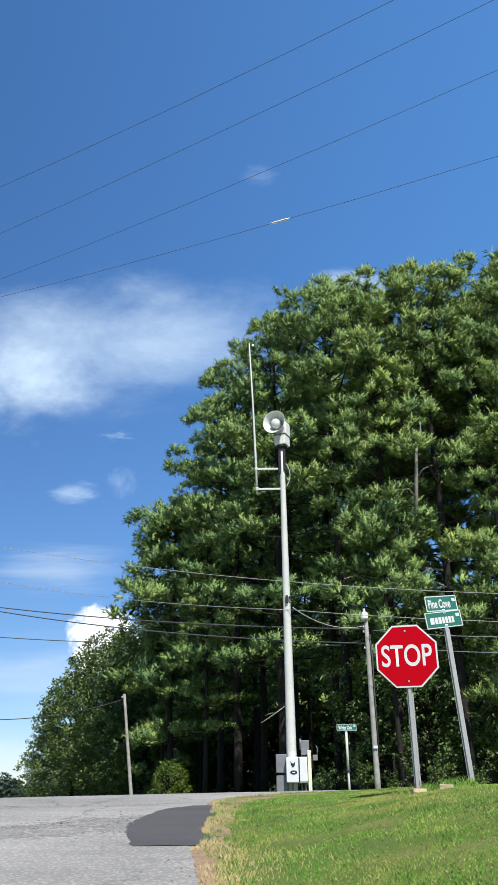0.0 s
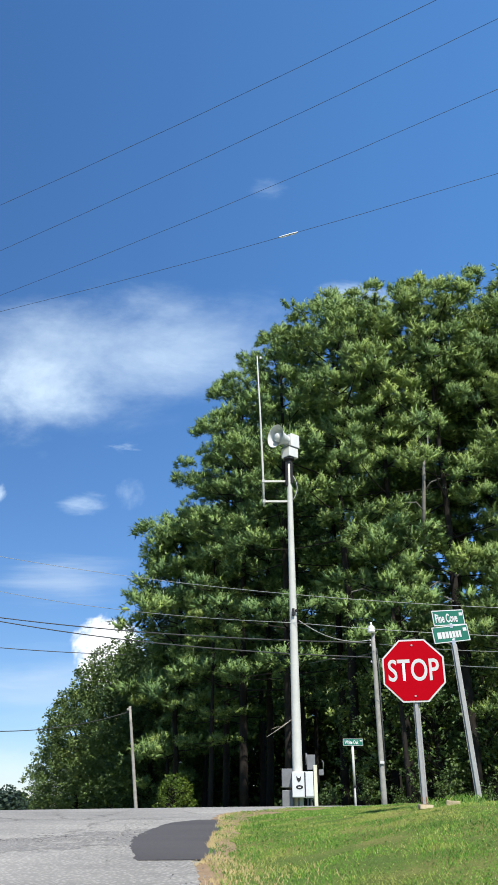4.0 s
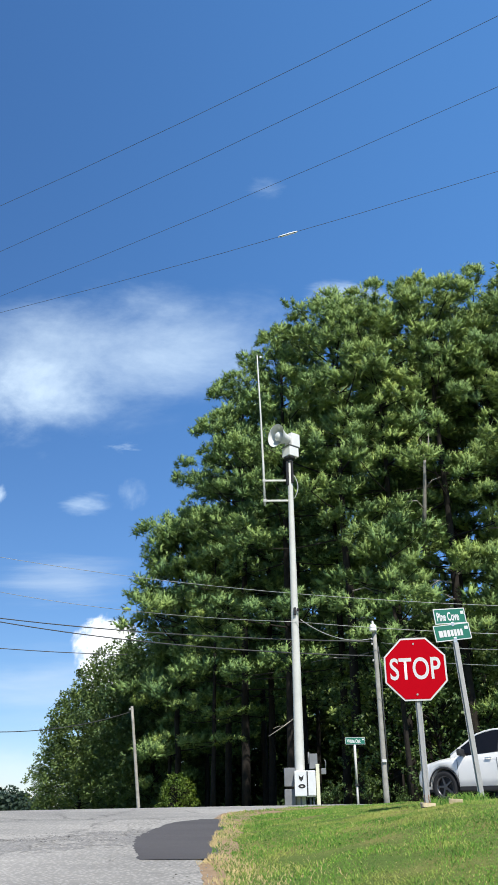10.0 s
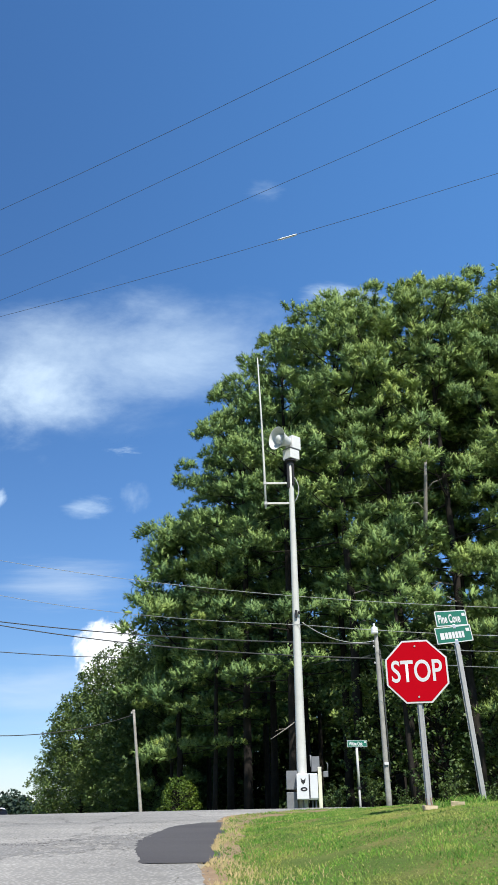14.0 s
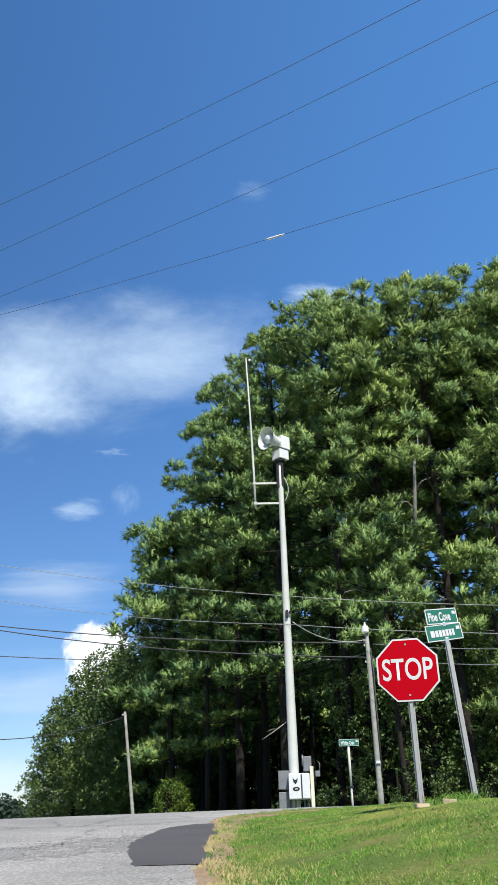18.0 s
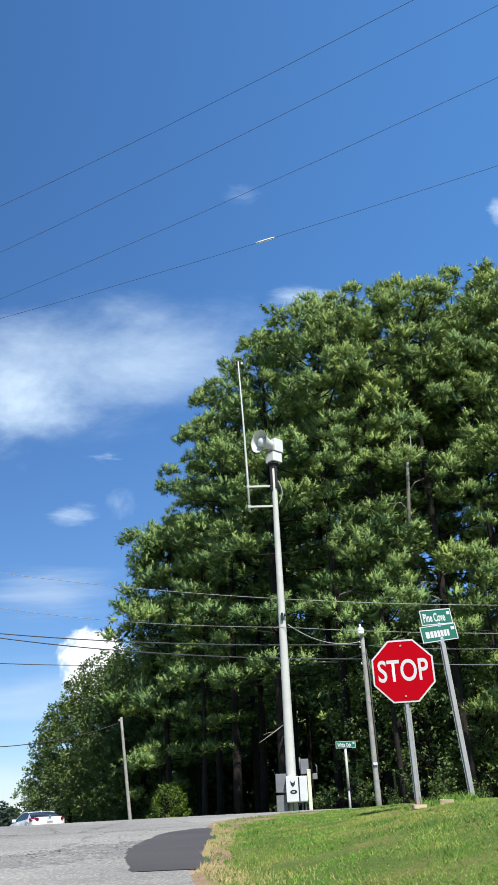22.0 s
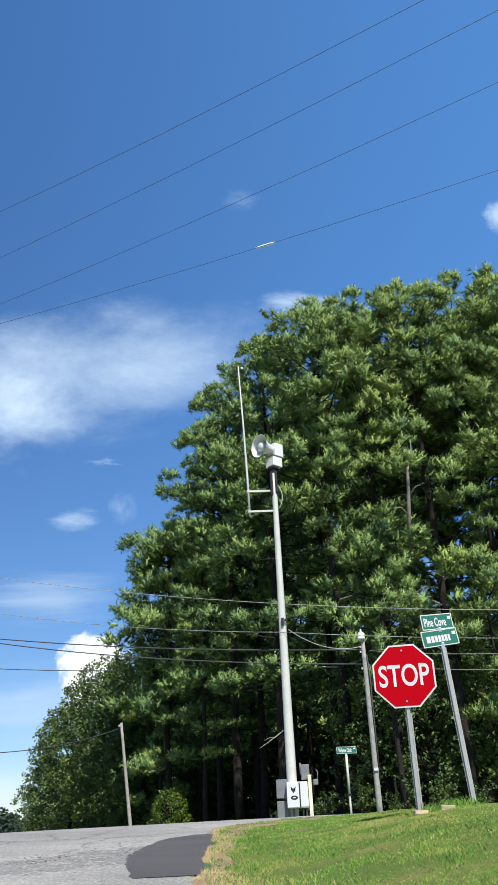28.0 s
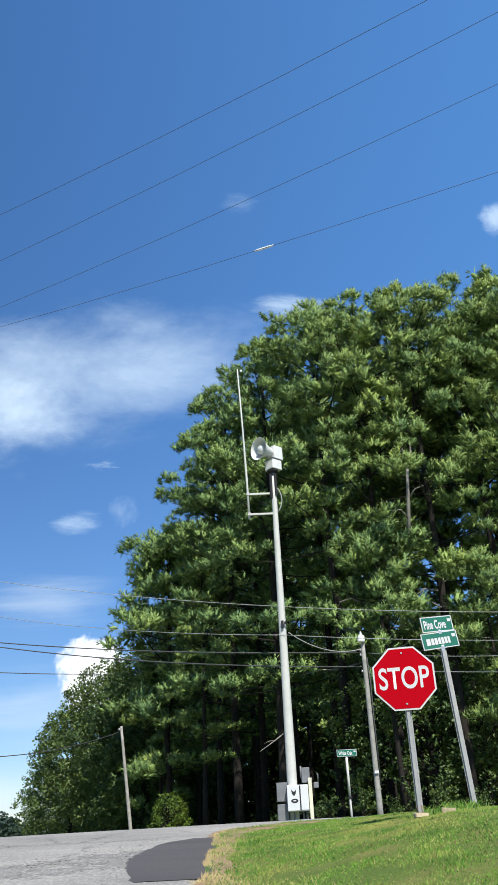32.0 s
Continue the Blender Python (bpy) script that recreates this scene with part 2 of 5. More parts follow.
M["grass"] = grass_material()
M["paint"] = Nodes("car_paint_white", 0.22, 0, 0.5).color((0.70, 0.69, 0.66)).m
M["paint"].node_tree.nodes["Principled BSDF"].inputs["Coat Weight"].default_value = 0.35
M["glass"] = Nodes("car_tinted_glass", 0.08, 0, 0.25).color((0.008, 0.008, 0.009)).m
M["tyre"] = plain("tyre_rubber", (0.022, 0.022, 0.023), 0.85, 0, 0.2, 20, 0.2)
M["rim"] = plain("alloy_rim", (0.10, 0.10, 0.105), 0.35, 0.8, 0.1, 9, 0.0)
M["black_trim"] = plain("black_trim", (0.03, 0.03, 0.032), 0.5, 0, 0.1, 9, 0.0)
M["black_trim"].node_tree.nodes["Principled BSDF"].inputs["Specular IOR Level"].default_value = 0.2
M["tail"] = Nodes("tail_lamp_red", 0.12, 0, 0.5).color((0.16, 0.006, 0.014)).m
M["lens"] = Nodes("clear_lamp_lens", 0.15, 0, 0.5).color((0.62, 0.42, 0.42)).m
M["chrome"] = Nodes("bright_chrome", 0.12, 1.0, 0.5).color((0.75, 0.75, 0.76)).m
M["plate"] = plain("plate_grey", (0.45, 0.46, 0.48), 0.5, 0, 0.1, 9, 0.0)


def cloud_material(name, scale, stretch, low, high, power, seed, colour, streak=0.0):
    """Soft white vapour: a far sheet that thins out by noise towards its rim."""
    n = Nodes(name)
    t = n.t
    t.nodes.remove(n.b)
    mp = n.node("ShaderNodeMapping")
    mp.inputs["Scale"].default_value = (*stretch, 1)
    mp.inputs["Location"].default_value = (seed, seed * 0.7, seed * 1.3)
    mp.inputs["Rotation"].default_value = (0, 0, streak)
    n.link(n.co.outputs["Generated"], mp.inputs[0])
    tex = n.node("ShaderNodeTexNoise", Scale=scale, Detail=10.0, Roughness=0.63, Distortion=0.25)
    n.link(mp.outputs[0], tex.inputs["Vector"])
    sub = t.nodes.new("ShaderNodeVectorMath")
    sub.operation = "MULTIPLY_ADD"
    sub.inputs[1].default_value, sub.inputs[2].default_value = (2, 2, 0), (-1, -1, 0)
    n.link(n.co.outputs["Generated"], sub.inputs[0])
    ln = t.nodes.new("ShaderNodeVectorMath")
    ln.operation = "LENGTH"
    n.link(sub.outputs[0], ln.inputs[0])
    rim = t.nodes.new("ShaderNodeMapRange")
    rim.interpolation_type = "SMOOTHSTEP"
    for i, v in ((1, 1.0), (2, 0.05), (3, -0.42), (4, 0.26)):
        rim.inputs[i].default_value = v
    n.link(ln.outputs["Value"], rim.inputs[0])
    add = t.nodes.new("ShaderNodeMath")
    n.link(tex.outputs[0], add.inputs[0])
    n.link(rim.outputs[0], add.inputs[1])
    al = t.nodes.new("ShaderNodeMapRange")
    al.interpolation_type = "SMOOTHSTEP"
    for i, v in ((1, low), (2, high), (3, 0.0), (4, power)):
        al.inputs[i].default_value = v
    n.link(add.outputs[0], al.inputs[0])
    em = n.node("ShaderNodeEmission", Strength=1.0)
    em.inputs[0].default_value = (*colour, 1)
    mx = n.node("ShaderNodeMixShader")
    n.link(al.outputs[0], mx.inputs[0])
    n.link(n.node("ShaderNodeBsdfTransparent").outputs[0], mx.inputs[1])
    n.link(em.outputs[0], mx.inputs[2])
    n.link(mx.outputs[0], t.nodes["Material Output"].inputs[0])
    return n.m


# ---------------------------------------------------------------- mesh helpers
def mesh_of(name, bm, material, smooth=False):
    me = bpy.data.meshes.new(name)
    bm.to_mesh(me)
    bm.free()
    me.materials.append(material)
    if smooth:
        me.shade_smooth()
    return me


def part(name, bm, material, parent, label="", smooth=False, at=None):
    ob = new(name, mesh_of(name, bm, material, smooth))
    ob.parent = parent
    if at is not None:
        ob.matrix_basis = at
    return tagged(ob, label)


def thing(name, label, category, group="", at=None, kind=""):
    ob = new(name)
    if at is not None:
        ob.matrix_basis = at
    return tagged(ob, label, category, group, kind)


def sheet(name, verts, faces, material, smooth=False):
    me = bpy.data.meshes.new(name)
    me.from_pydata(verts, [], faces)
    me.materials.append(material)
    if smooth:
        me.shade_smooth()
    return me


def box(sx, sy, sz, at=(0, 0, 0), bevel=0.0, bm=None, turn=None):
    bm = bm or bmesh.new()
    m = Matrix.Translation(at) @ (turn or Matrix()) @ Matrix.Diagonal((sx, sy, sz, 1))
    r = bmesh.ops.create_cube(bm, size=1, matrix=m)
    if bevel:
        es = list({e for v in r["verts"] for e in v.link_edges})
        bmesh.ops.bevel(bm, geom=es, offset=bevel, segments=2, affect="EDGES", profile=0.6)
    return bm


def tube(points, radii, sides=10, bm=None, cap=True):
    """A round tube along points, with a radius at each."""
    bm = bm or bmesh.new()
    pts = [Vector(p) for p in points]
    if isinstance(radii, (int, float)):
        radii = [radii] * len(pts)
    rings, side = [], None
    for i, p in enumerate(pts):
        way = (pts[min(i + 1, len(pts) - 1)] - pts[max(i - 1, 0)]).normalized()
        side = way.orthogonal().normalized() if side is None else (side - way * side.dot(way)).normalized()
        up = way.cross(side)
        rings.append([bm.verts.new(p + (side * math.cos(a) + up * math.sin(a)) * radii[i])
                      for a in (2 * math.pi * k / sides for k in range(sides))])
    for a, b in zip(rings, rings[1:]):
        for k in range(sides):
            bm.faces.new((a[k], a[(k + 1) % sides], b[(k + 1) % sides], b[k]))
    if cap:
        bm.faces.new(rings[0][::-1])
        bm.faces.new(rings[-1])
    return bm


def lathe(profile, sides=24, bm=None, axis="Z", at=(0, 0, 0)):
    """Turn a profile of (radius, height) about an axis."""
    bm = bm or bmesh.new()
    at = Vector(at)
    rings = []
    for r, h in profile:
        ring = []
        for k in range(sides):
            a = 2 * math.pi * k / sides
            c, s = r * math.cos(a), r * math.sin(a)
            v = {"Z": (c, s, h), "X": (h, c, s), "Y": (c, h, s)}[axis]
            ring.append(bm.verts.new(at + Vector(v)))
        rings.append(ring)
    for a, b in zip(rings, rings[1:]):
        for k in range(sides):
            bm.faces.new((a[k], a[(k + 1) % sides], b[(k + 1) % sides], b[k]))
    bmesh.ops.remove_doubles(bm, verts=bm.verts, dist=1e-5)
    bmesh.ops.recalc_face_normals(bm, faces=bm.faces)
    return bm


def prism(outline, depth, at=Matrix(), bm=None):
    """A flat outline in x, z with thickness along y (front at -depth/2)."""
    bm = bm or bmesh.new()
    front = [bm.verts.new(at @ Vector((x, -depth / 2, z))) for x, z in outline]
    back = [bm.verts.new(at @ Vector((x, depth / 2, z))) for x, z in outline]
    bm.faces.new(front)
    bm.faces.new(back[::-1])
    for k in range(len(outline)):
        j = (k + 1) % len(outline)
        bm.faces.new((front[j], front[k], back[k], back[j]))
    bmesh.ops.recalc_face_normals(bm, faces=bm.faces)
    return bm


def lettering(text, height, width, material, parent, at, name="lettering", thick=0.0):
    """Raised letters facing -y, centred on the origin, fitted to width x height."""
    cu = bpy.data.curves.new(name, "FONT")
    cu.body, cu.size, cu.extrude, cu.resolution_u = text, 1.0, 0.0, 6
    cu.offset = thick
    tmp = bpy.data.objects.new("tmp", cu)
    scene.collection.objects.link(tmp)
    me = bpy.data.meshes.new_from_object(tmp.evaluated_get(bpy.context.evaluated_depsgraph_get()))
    bpy.data.objects.remove(tmp)
    co = np.array([v.co[:] for v in me.vertices])
    lo, hi = co.min(0), co.max(0)
    for v in me.vertices:
        x = ((v.co.x - lo[0]) / (hi[0] - lo[0]) - 0.5) * width
        z = ((v.co.y - lo[1]) / (hi[1] - lo[1]) - 0.5) * height
        v.co = (x, 0, z)
    me.materials.clear()
    me.materials.append(material)
    ob = new(name, me)
    ob.parent, ob.matrix_basis = parent, at
    return ob


def tri_mesh(name, V, material, normals=None):
    """A mesh of loose triangles from an array (n, 3, 3)."""
    n = len(V)
    me = bpy.data.meshes.new(name)
    me.vertices.add(n * 3)
    me.vertices.foreach_set("co", V.reshape(-1).astype(np.float32))
    me.loops.add(n * 3)
    me.loops.foreach_set("vertex_index", np.arange(n * 3, dtype=np.int32))
    me.polygons.add(n)
    me.polygons.foreach_set("loop_start", np.arange(0, n * 3, 3, dtype=np.int32))
    me.materials.append(material)
    me.update()
    me.validate()
    if normals is not None:
        me.shade_smooth()
        me.normals_split_custom_set_from_vertices(normals.tolist())
    return me


# ---------------------------------------------------------------- the lie of the land
def unit(v):
    return v / np.linalg.norm(v, axis=-1, keepdims=True)


def smooth(a, b, x):
    u = np.clip((x - a) / (b - a), 0, 1)
    return u * u * (3 - 2 * u)


RISE_Y = [-400, -40, -10, 0, 4, 7, 8.5, 10, 12, 15, 18, 22]
RISE_Z = [-4, -2.0, -0.9, 0.0, 0.52, 0.83, 0.965, 1.08, 1.215, 1.345, 1.40, 1.435]
FALL_S = [-60, 0, 14, 17.7, 22, 28.7, 39.4, 46.8, 60, 90, 200, 500]
FALL_Z = [0.9, 1.34, 1.39, 1.27, 1.175, 1.07, 0.62, 0.30, -0.2, -1.0, -2.0, -2.5]
LANE = [(90.0, -72.0), (60.0, -38.0), (40.0, -15.5), (26.0, 0.0), (14.4, 12.4), (10.3, 16.5), (6.4, 20.6), (2.75, 24.9), (-0.75, 29.2), (-4.0, 33.6),
        (-9.9, 42.6), (-13.8, 49.6), (-18.2, 59.0), (-22.5, 71.0), (-27.5, 88.0), (-33.0, 110.0), (-48.0, 170.0), (-70.0, 250.0)]
EDGE_Y = [-60, 0, 5, 7.1, 8.0, 8.6, 9.6, 11.3, 12.6, 13.5, 14.05, 14.6, 15.2, 16.4, 17.3]
EDGE_X = [0.1, 0.0, -0.14, -0.28, -0.40, -0.42, -0.42, -0.41, -0.43, -0.34, -0.13, 0.35, 0.72, 1.35, 2.2]


def lane_curve():
    """Evenly spaced points and unit tangents of the driven lane."""
    p = np.array(LANE)
    u = np.concatenate([[0], np.cumsum(np.hypot(*np.diff(p, axis=0).T))])
    s = np.arange(0, u[-1], 1.0)
    xy = np.stack([np.interp(s, u, p[:, 0]), np.interp(s, u, p[:, 1])], 1)
    for _ in range(30):
        xy[1:-1] = xy[1:-1] * 0.5 + (xy[:-2] + xy[2:]) * 0.25
    way = np.gradient(xy, axis=0)
    way /= np.hypot(way[:, 0], way[:, 1])[:, None]
    return xy, way


LANE_XY, LANE_WAY = lane_curve()


def beside_lane(x, y):
    """Signed distance from the driven lane's middle: negative on the camera's side."""
    x, y = np.atleast_1d(x), np.atleast_1d(y)
    out = np.empty(x.shape)
    for i in range(0, len(x), 4000):
        dx = x[i:i + 4000, None] - LANE_XY[None, :, 0]
        dy = y[i:i + 4000, None] - LANE_XY[None, :, 1]
        k = np.argmin(dx * dx + dy * dy, 1)
        r = np.arange(len(k))
        out[i:i + 4000] = dx[r, k] * LANE_WAY[k, 1] - dy[r, k] * LANE_WAY[k, 0]
    return out


def road_z(x, y):
    s = -0.62 * x + 0.78 * y
    a, b = np.interp(y, RISE_Y, RISE_Z), np.interp(s, FALL_S, FALL_Z)
    k = 0.06
    h = np.clip(0.5 + 0.5 * (b - a) / k, 0, 1)
    return b * (1 - h) + a * h - k * h * (1 - h)


def edge_x(y):
    return np.interp(y, EDGE_Y, EDGE_X)


def ground_z(x, y):
    """Height of the soil, with the grassy bank to the side of the minor road."""
    x, y = np.asarray(x, float), np.asarray(y, float)
    z = road_z(x, y)
    lane = beside_lane(x.ravel(), y.ravel()).reshape(x.shape)
    out = np.where(y < 17.3, x - edge_x(y), -1)
    off = np.minimum(out, -5.5 - lane)
    on_bank = smooth(0.0, 3.0, off)
    top = np.minimum(z + 0.42, 1.385 + 0.065 * smooth(0.8, 3.0, x) + 0.02 * np.sin(x * 0.7 + y * 0.31) - 0.01)
    bank = np.where(z > top, z, top)
    z = np.where(off > 0, z * (1 - on_bank) + bank * on_bank, z - 0.05 * smooth(0.05, 0.4, -off))
    past = smooth(2.2, 5.0, lane)
    z = np.where(lane > 2.0, z - 0.02 + 0.12 * past, z)
    return z


def grid_axis(lo, hi, step, far):
    near = list(np.arange(lo, hi + 1e-6, step))
    out, d = [], step
    v = hi
    while v < far:
        d *= 1.35
        v += d
        out.append(v)
    back, d, v = [], step, lo
    while v > -far:
        d *= 1.35
        v -= d
        back.append(v)
    return np.array(back[::-1] + near + out)


def build_ground():
    xs, ys = grid_axis(-12, 16, 0.25, 3000), grid_axis(2, 44, 0.25, 3500)
    X, Y = np.meshgrid(xs, ys)
    Z = ground_z(X, Y)
    rng = np.random.default_rng(3)
    soil = (np.where(Y < 17.3, X - edge_x(Y), -1) > 0.1)
    Z = Z + np.where(soil & (Y < 20), rng.normal(0, 0.006, Z.shape), 0)
    w = len(xs)
    verts = np.stack([X, Y, Z], -1).reshape(-1, 3)
    i = np.arange(len(ys) - 1)[:, None] * w + np.arange(w - 1)[None]
    faces = np.stack([i, i + 1, i + 1 + w, i + w], -1).reshape(-1, 4)
    ob = new("ground", sheet("ground", verts.tolist(), faces.tolist(), M["ground"], True))
    tagged(ob, "grassy ground with thin soil and dry thatch", "ground", kind="structure")


def build_roads():
    rng = np.random.default_rng(5)
    ys = np.concatenate([np.arange(-40, 2, 2.0), np.arange(2, 19.01, 0.16)])
    cols = 90
    verts, faces = [], []
    for j, y in enumerate(ys):
        e = float(edge_x(y)) + 0.05 * math.sin(y * 5.1) + 0.05 * math.sin(y * 13.7 + 1) + rng.normal(0, 0.015)
        for k in range(cols + 1):
            u = 1 - (1 - k / cols) ** 1.0
            x = -9.5 + (e + 9.5) * u
            z = float(road_z(x, y)) + 0.012 - (0.012 if k == cols else 0)
            verts.append((x, y, z))
    w = cols + 1
    for j in range(len(ys) - 1):
        for k in range(cols):
            a = j * w + k
            faces.append((a, a + 1, a + 1 + w, a + w))
    ob = new("road_minor", sheet("road_minor", verts, faces, M["road"], True))
    tagged(ob, "pale worn asphalt side road with crumbled edge", "road", kind="structure")
    verts, faces = [], []
    offs = np.linspace(-5.55, 1.95, 16)
    for p, t in zip(LANE_XY, LANE_WAY):
        n = np.array((t[1], -t[0]))
        for o in offs:
            q = p + n * o
            verts.append((q[0], q[1], float(road_z(q[0], q[1])) + 0.02 + (0.0 if -5.5 < o < 1.9 else -0.05)))
    w = len(offs)
    for j in range(len(LANE_XY) - 1):
        for k in range(w - 1):
            a = j * w + k
            faces.append((a, a + 1, a + 1 + w, a + w))
    ob = new("road_main", sheet("road_main", verts, faces, M["lane"], True))
    tagged(ob, "pale grey asphalt through road over a low crest", "road", kind="structure")


def build_patch():
    """Newer dark asphalt let into the worn road along the grass."""
    rng = np.random.default_rng(8)
    left = [(-1.00, 8.20), (-1.06, 8.35), (-1.11, 8.6), (-1.22, 9.2), (-1.28, 9.6), (-1.30, 10.05), (-1.23, 10.7), (-1.13, 11.3), (-1.02, 11.7), (-0.72, 12.0)]
    verts, faces = [], []
    ys = np.arange(8.2, 12.05, 0.07)
    cols = 14
    lx, ly = [p[0] for p in left], [p[1] for p in left]
    for y in ys:
        a = float(np.interp(y, ly, lx)) + rng.normal(0, 0.012)
        b = float(edge_x(y)) + 0.10 + rng.normal(0, 0.02)
        for k in range(cols + 1):
            x = a + (b - a) * k / cols
            verts.append((x, y, float(road_z(x, y)) + 0.019 - (0.006 if k in (0, cols) else 0)))
    w = cols + 1
    for j in range(len(ys) - 1):
        for k in range(cols):
            q = j * w + k
            faces.append((q, q + 1, q + 1 + w, q + w))
    ob = new("road_patch", sheet("road_patch", verts, faces, M["patch"], True))
    tagged(ob, "dark asphalt repair patch in the worn road", "road patch", kind="structure")


def build_shoulder():
    """Sandy strip between the asphalt and the grass where the roads meet."""
    rng = np.random.default_rng(9)
    verts, faces = [], []
    ys = np.arange(5.6, 17.2, 0.12)
    cols = 6
    for y in ys:
        w = 0.75 * math.sin(math.pi * min(1, max(0, (y - 11.4) / 6.4))) ** 0.7 * (1 + 0.25 * math.sin(y * 4.3)) + 0.06
        w = max(w, 0.12 + 0.05 * math.sin(y * 5.1) + 0.03 * math.sin(y * 13.0))
        start = float(smooth(7.9, 8.2, y) - smooth(11.5, 11.7, y)) * 0.17 - 0.10
        for k in range(cols + 1):
            x = float(edge_x(y)) + start + (w + 0.1) * k / cols + rng.normal(0, 0.01)
            verts.append((x, y, float(ground_z(x, y)) + 0.014 - (0.02 if k == cols else 0)))
    w = cols + 1
    for j in range(len(ys) - 1):
        for k in range(cols):
            q = j * w + k
            faces.append((q, q + 1, q + 1 + w, q + w))
    ob = new("road_shoulder", sheet("road_shoulder", verts, faces, M["sand"], True))
    tagged(ob, "sandy brown gravel shoulder beside the asphalt", "shoulder", kind="structure")


def build_stones():
    """Loose chips of broken asphalt by the repair and the road edge."""
    rng = np.random.default_rng(10)
    n = 520
    y = rng.uniform(6.5, 12.5, n)
    x = np.where((y > 8.1) | (rng.random(n) < 0.3), -1.2 - np.abs(rng.normal(0, 0.35, n)), edge_x(y) - np.abs(rng.normal(0, 0.22, n)))
    r = rng.uniform(0.004, 0.014, n)
    base = np.stack([x, y, road_z(x, y) + 0.012], 1)
    corners = unit(rng.normal(size=(n, 4, 3)))
    corners[:, :, 2] = np.abs(corners[:, :, 2])
    P = base[:, None, :] + corners * r[:, None, None]
    V = P[:, [[0, 1, 2], [0, 2, 3], [0, 3, 1], [1, 3, 2]]].reshape(-1, 3, 3)
    ob = new("loose_gravel", tri_mesh("loose_gravel", V, M["road"]))
    tagged(ob, "loose chips of broken asphalt and gravel", "gravel", kind="stuff")


def build_ravelling():
    """Dark crumbled asphalt in a ragged band that runs across the worn road to the repair."""
    rng = np.random.default_rng(12)
    n = 2600
    f = rng.random(n)
    x = -3.6 + 2.35 * f
    y = 9.55 + 0.75 * f + 0.12 * np.sin(f * 9) + rng.normal(0, 0.30, n) * (0.5 + f)
    lump = np.array([noise.noise(Vector((a * 3.1, b * 2.3, 2))) for a, b in zip(x, y)])
    x, y = x[lump > 0.02], y[lump > 0.02]
    n = len(x)
    r = rng.uniform(0.006, 0.022, n)
    corners = unit(rng.normal(size=(n, 4, 3)))
    corners[:, :, 2] = np.abs(corners[:, :, 2]) * 0.35
    P = np.stack([x, y, road_z(x, y) + 0.010], 1)[:, None, :] + corners * r[:, None, None]
    V = P[:, [[0, 1, 2], [0, 2, 3], [0, 3, 1], [1, 3, 2]]].reshape(-1, 3, 3)
    ob = new("crumbled_asphalt", tri_mesh("crumbled_asphalt", V, M["patch"]))
    tagged(ob, "dark crumbs of ravelled asphalt on the worn road", "gravel", kind="stuff")


def build_wear():
    """The ravelled band of the worn road: ragged flakes where the top course has broken away."""
    step = 0.034
    verts, faces = [], []
    for x in np.arange(-4.6, -1.15, step):
        low, high = np.interp(x, [-4.6, -2.4, -1.2], [8.3, 8.5, 9.0]), np.interp(x, [-4.6, -2.65, -1.5, -1.1], [9.7, 9.95, 10.9, 11.1])
        for y in np.arange(8.2, 11.4, step):
            inside = min(y - low, high - y) / 0.55
            lump = noise.noise(Vector((x * 1.7, y * 1.1, 3))) * 0.9 + noise.noise(Vector((x * 7, y * 5, 8))) * 0.7 + noise.noise(Vector((x * 23, y * 17, 5))) * 0.9
            if min(inside, 0.75) + lump < 0.55:
                continue
            k = len(verts)
            for u, v in ((0, 0), (1, 0), (1, 1), (0, 1)):
                px, py = x + u * step, y + v * step
                verts.append((px, py, float(road_z(px, py)) + 0.0138))
            faces.append((k, k + 1, k + 2, k + 3))
    ob = new("road_wear", sheet("road_wear", verts, faces, M["worn"]))
    tagged(ob, "darker ravelled band in the worn asphalt", "road wear", kind="structure")


build_ground()
build_roads()
build_wear()
build_ravelling()
build_patch()
build_shoulder()
build_stones()


def blades(name, label, x, y, h, wd, rng, material):
    """Bent grass blades, one after another in one mesh."""
    z = ground_z(x, y) - 0.004 + 0.022 * np.clip(1 - (x - edge_x(y)) / 0.5, 0, 1)
    n = len(x)
    a, b = rng.uniform(0, 2 * np.pi, n), rng.uniform(0, 2 * np.pi, n)
    lean = rng.uniform(0.3, 1.3, n) * h
    P = np.stack([x, y, z], 1)
    side = np.stack([np.cos(a), np.sin(a), 0 * a], 1) * wd[:, None]
    mid = P + np.stack([np.cos(b) * lean * 0.35, np.sin(b) * lean * 0.35, h * 0.6], 1)
    tip = P + np.stack([np.cos(b) * lean, np.sin(b) * lean, h], 1)
    V = np.stack([P - side, P + side, mid + side * 0.8, mid - side * 0.8, tip], 1).reshape(-1, 3)
    k = np.arange(n)[:, None] * 5
    turned = ((np.cos(a)) < 0)[:, None]
    quads = np.where(turned, k + np.array([[3, 2, 1, 0]]), k + np.array([[0, 1, 2, 3]]))
    tris = np.where(turned, k + np.array([[4, 2, 3]]), k + np.array([[3, 2, 4]]))
    me = sheet(name, V.tolist(), quads.tolist() + tris.tolist(), material, True)
    up = unit(rng.normal(size=(n, 3)) * 0.22 + np.array([0, -0.25, 1.0]))
    me.normals_split_custom_set_from_vertices(np.repeat(up, 5, axis=0).tolist())
    ob = new(name, me)
    return tagged(ob, label, "grass", kind="stuff")


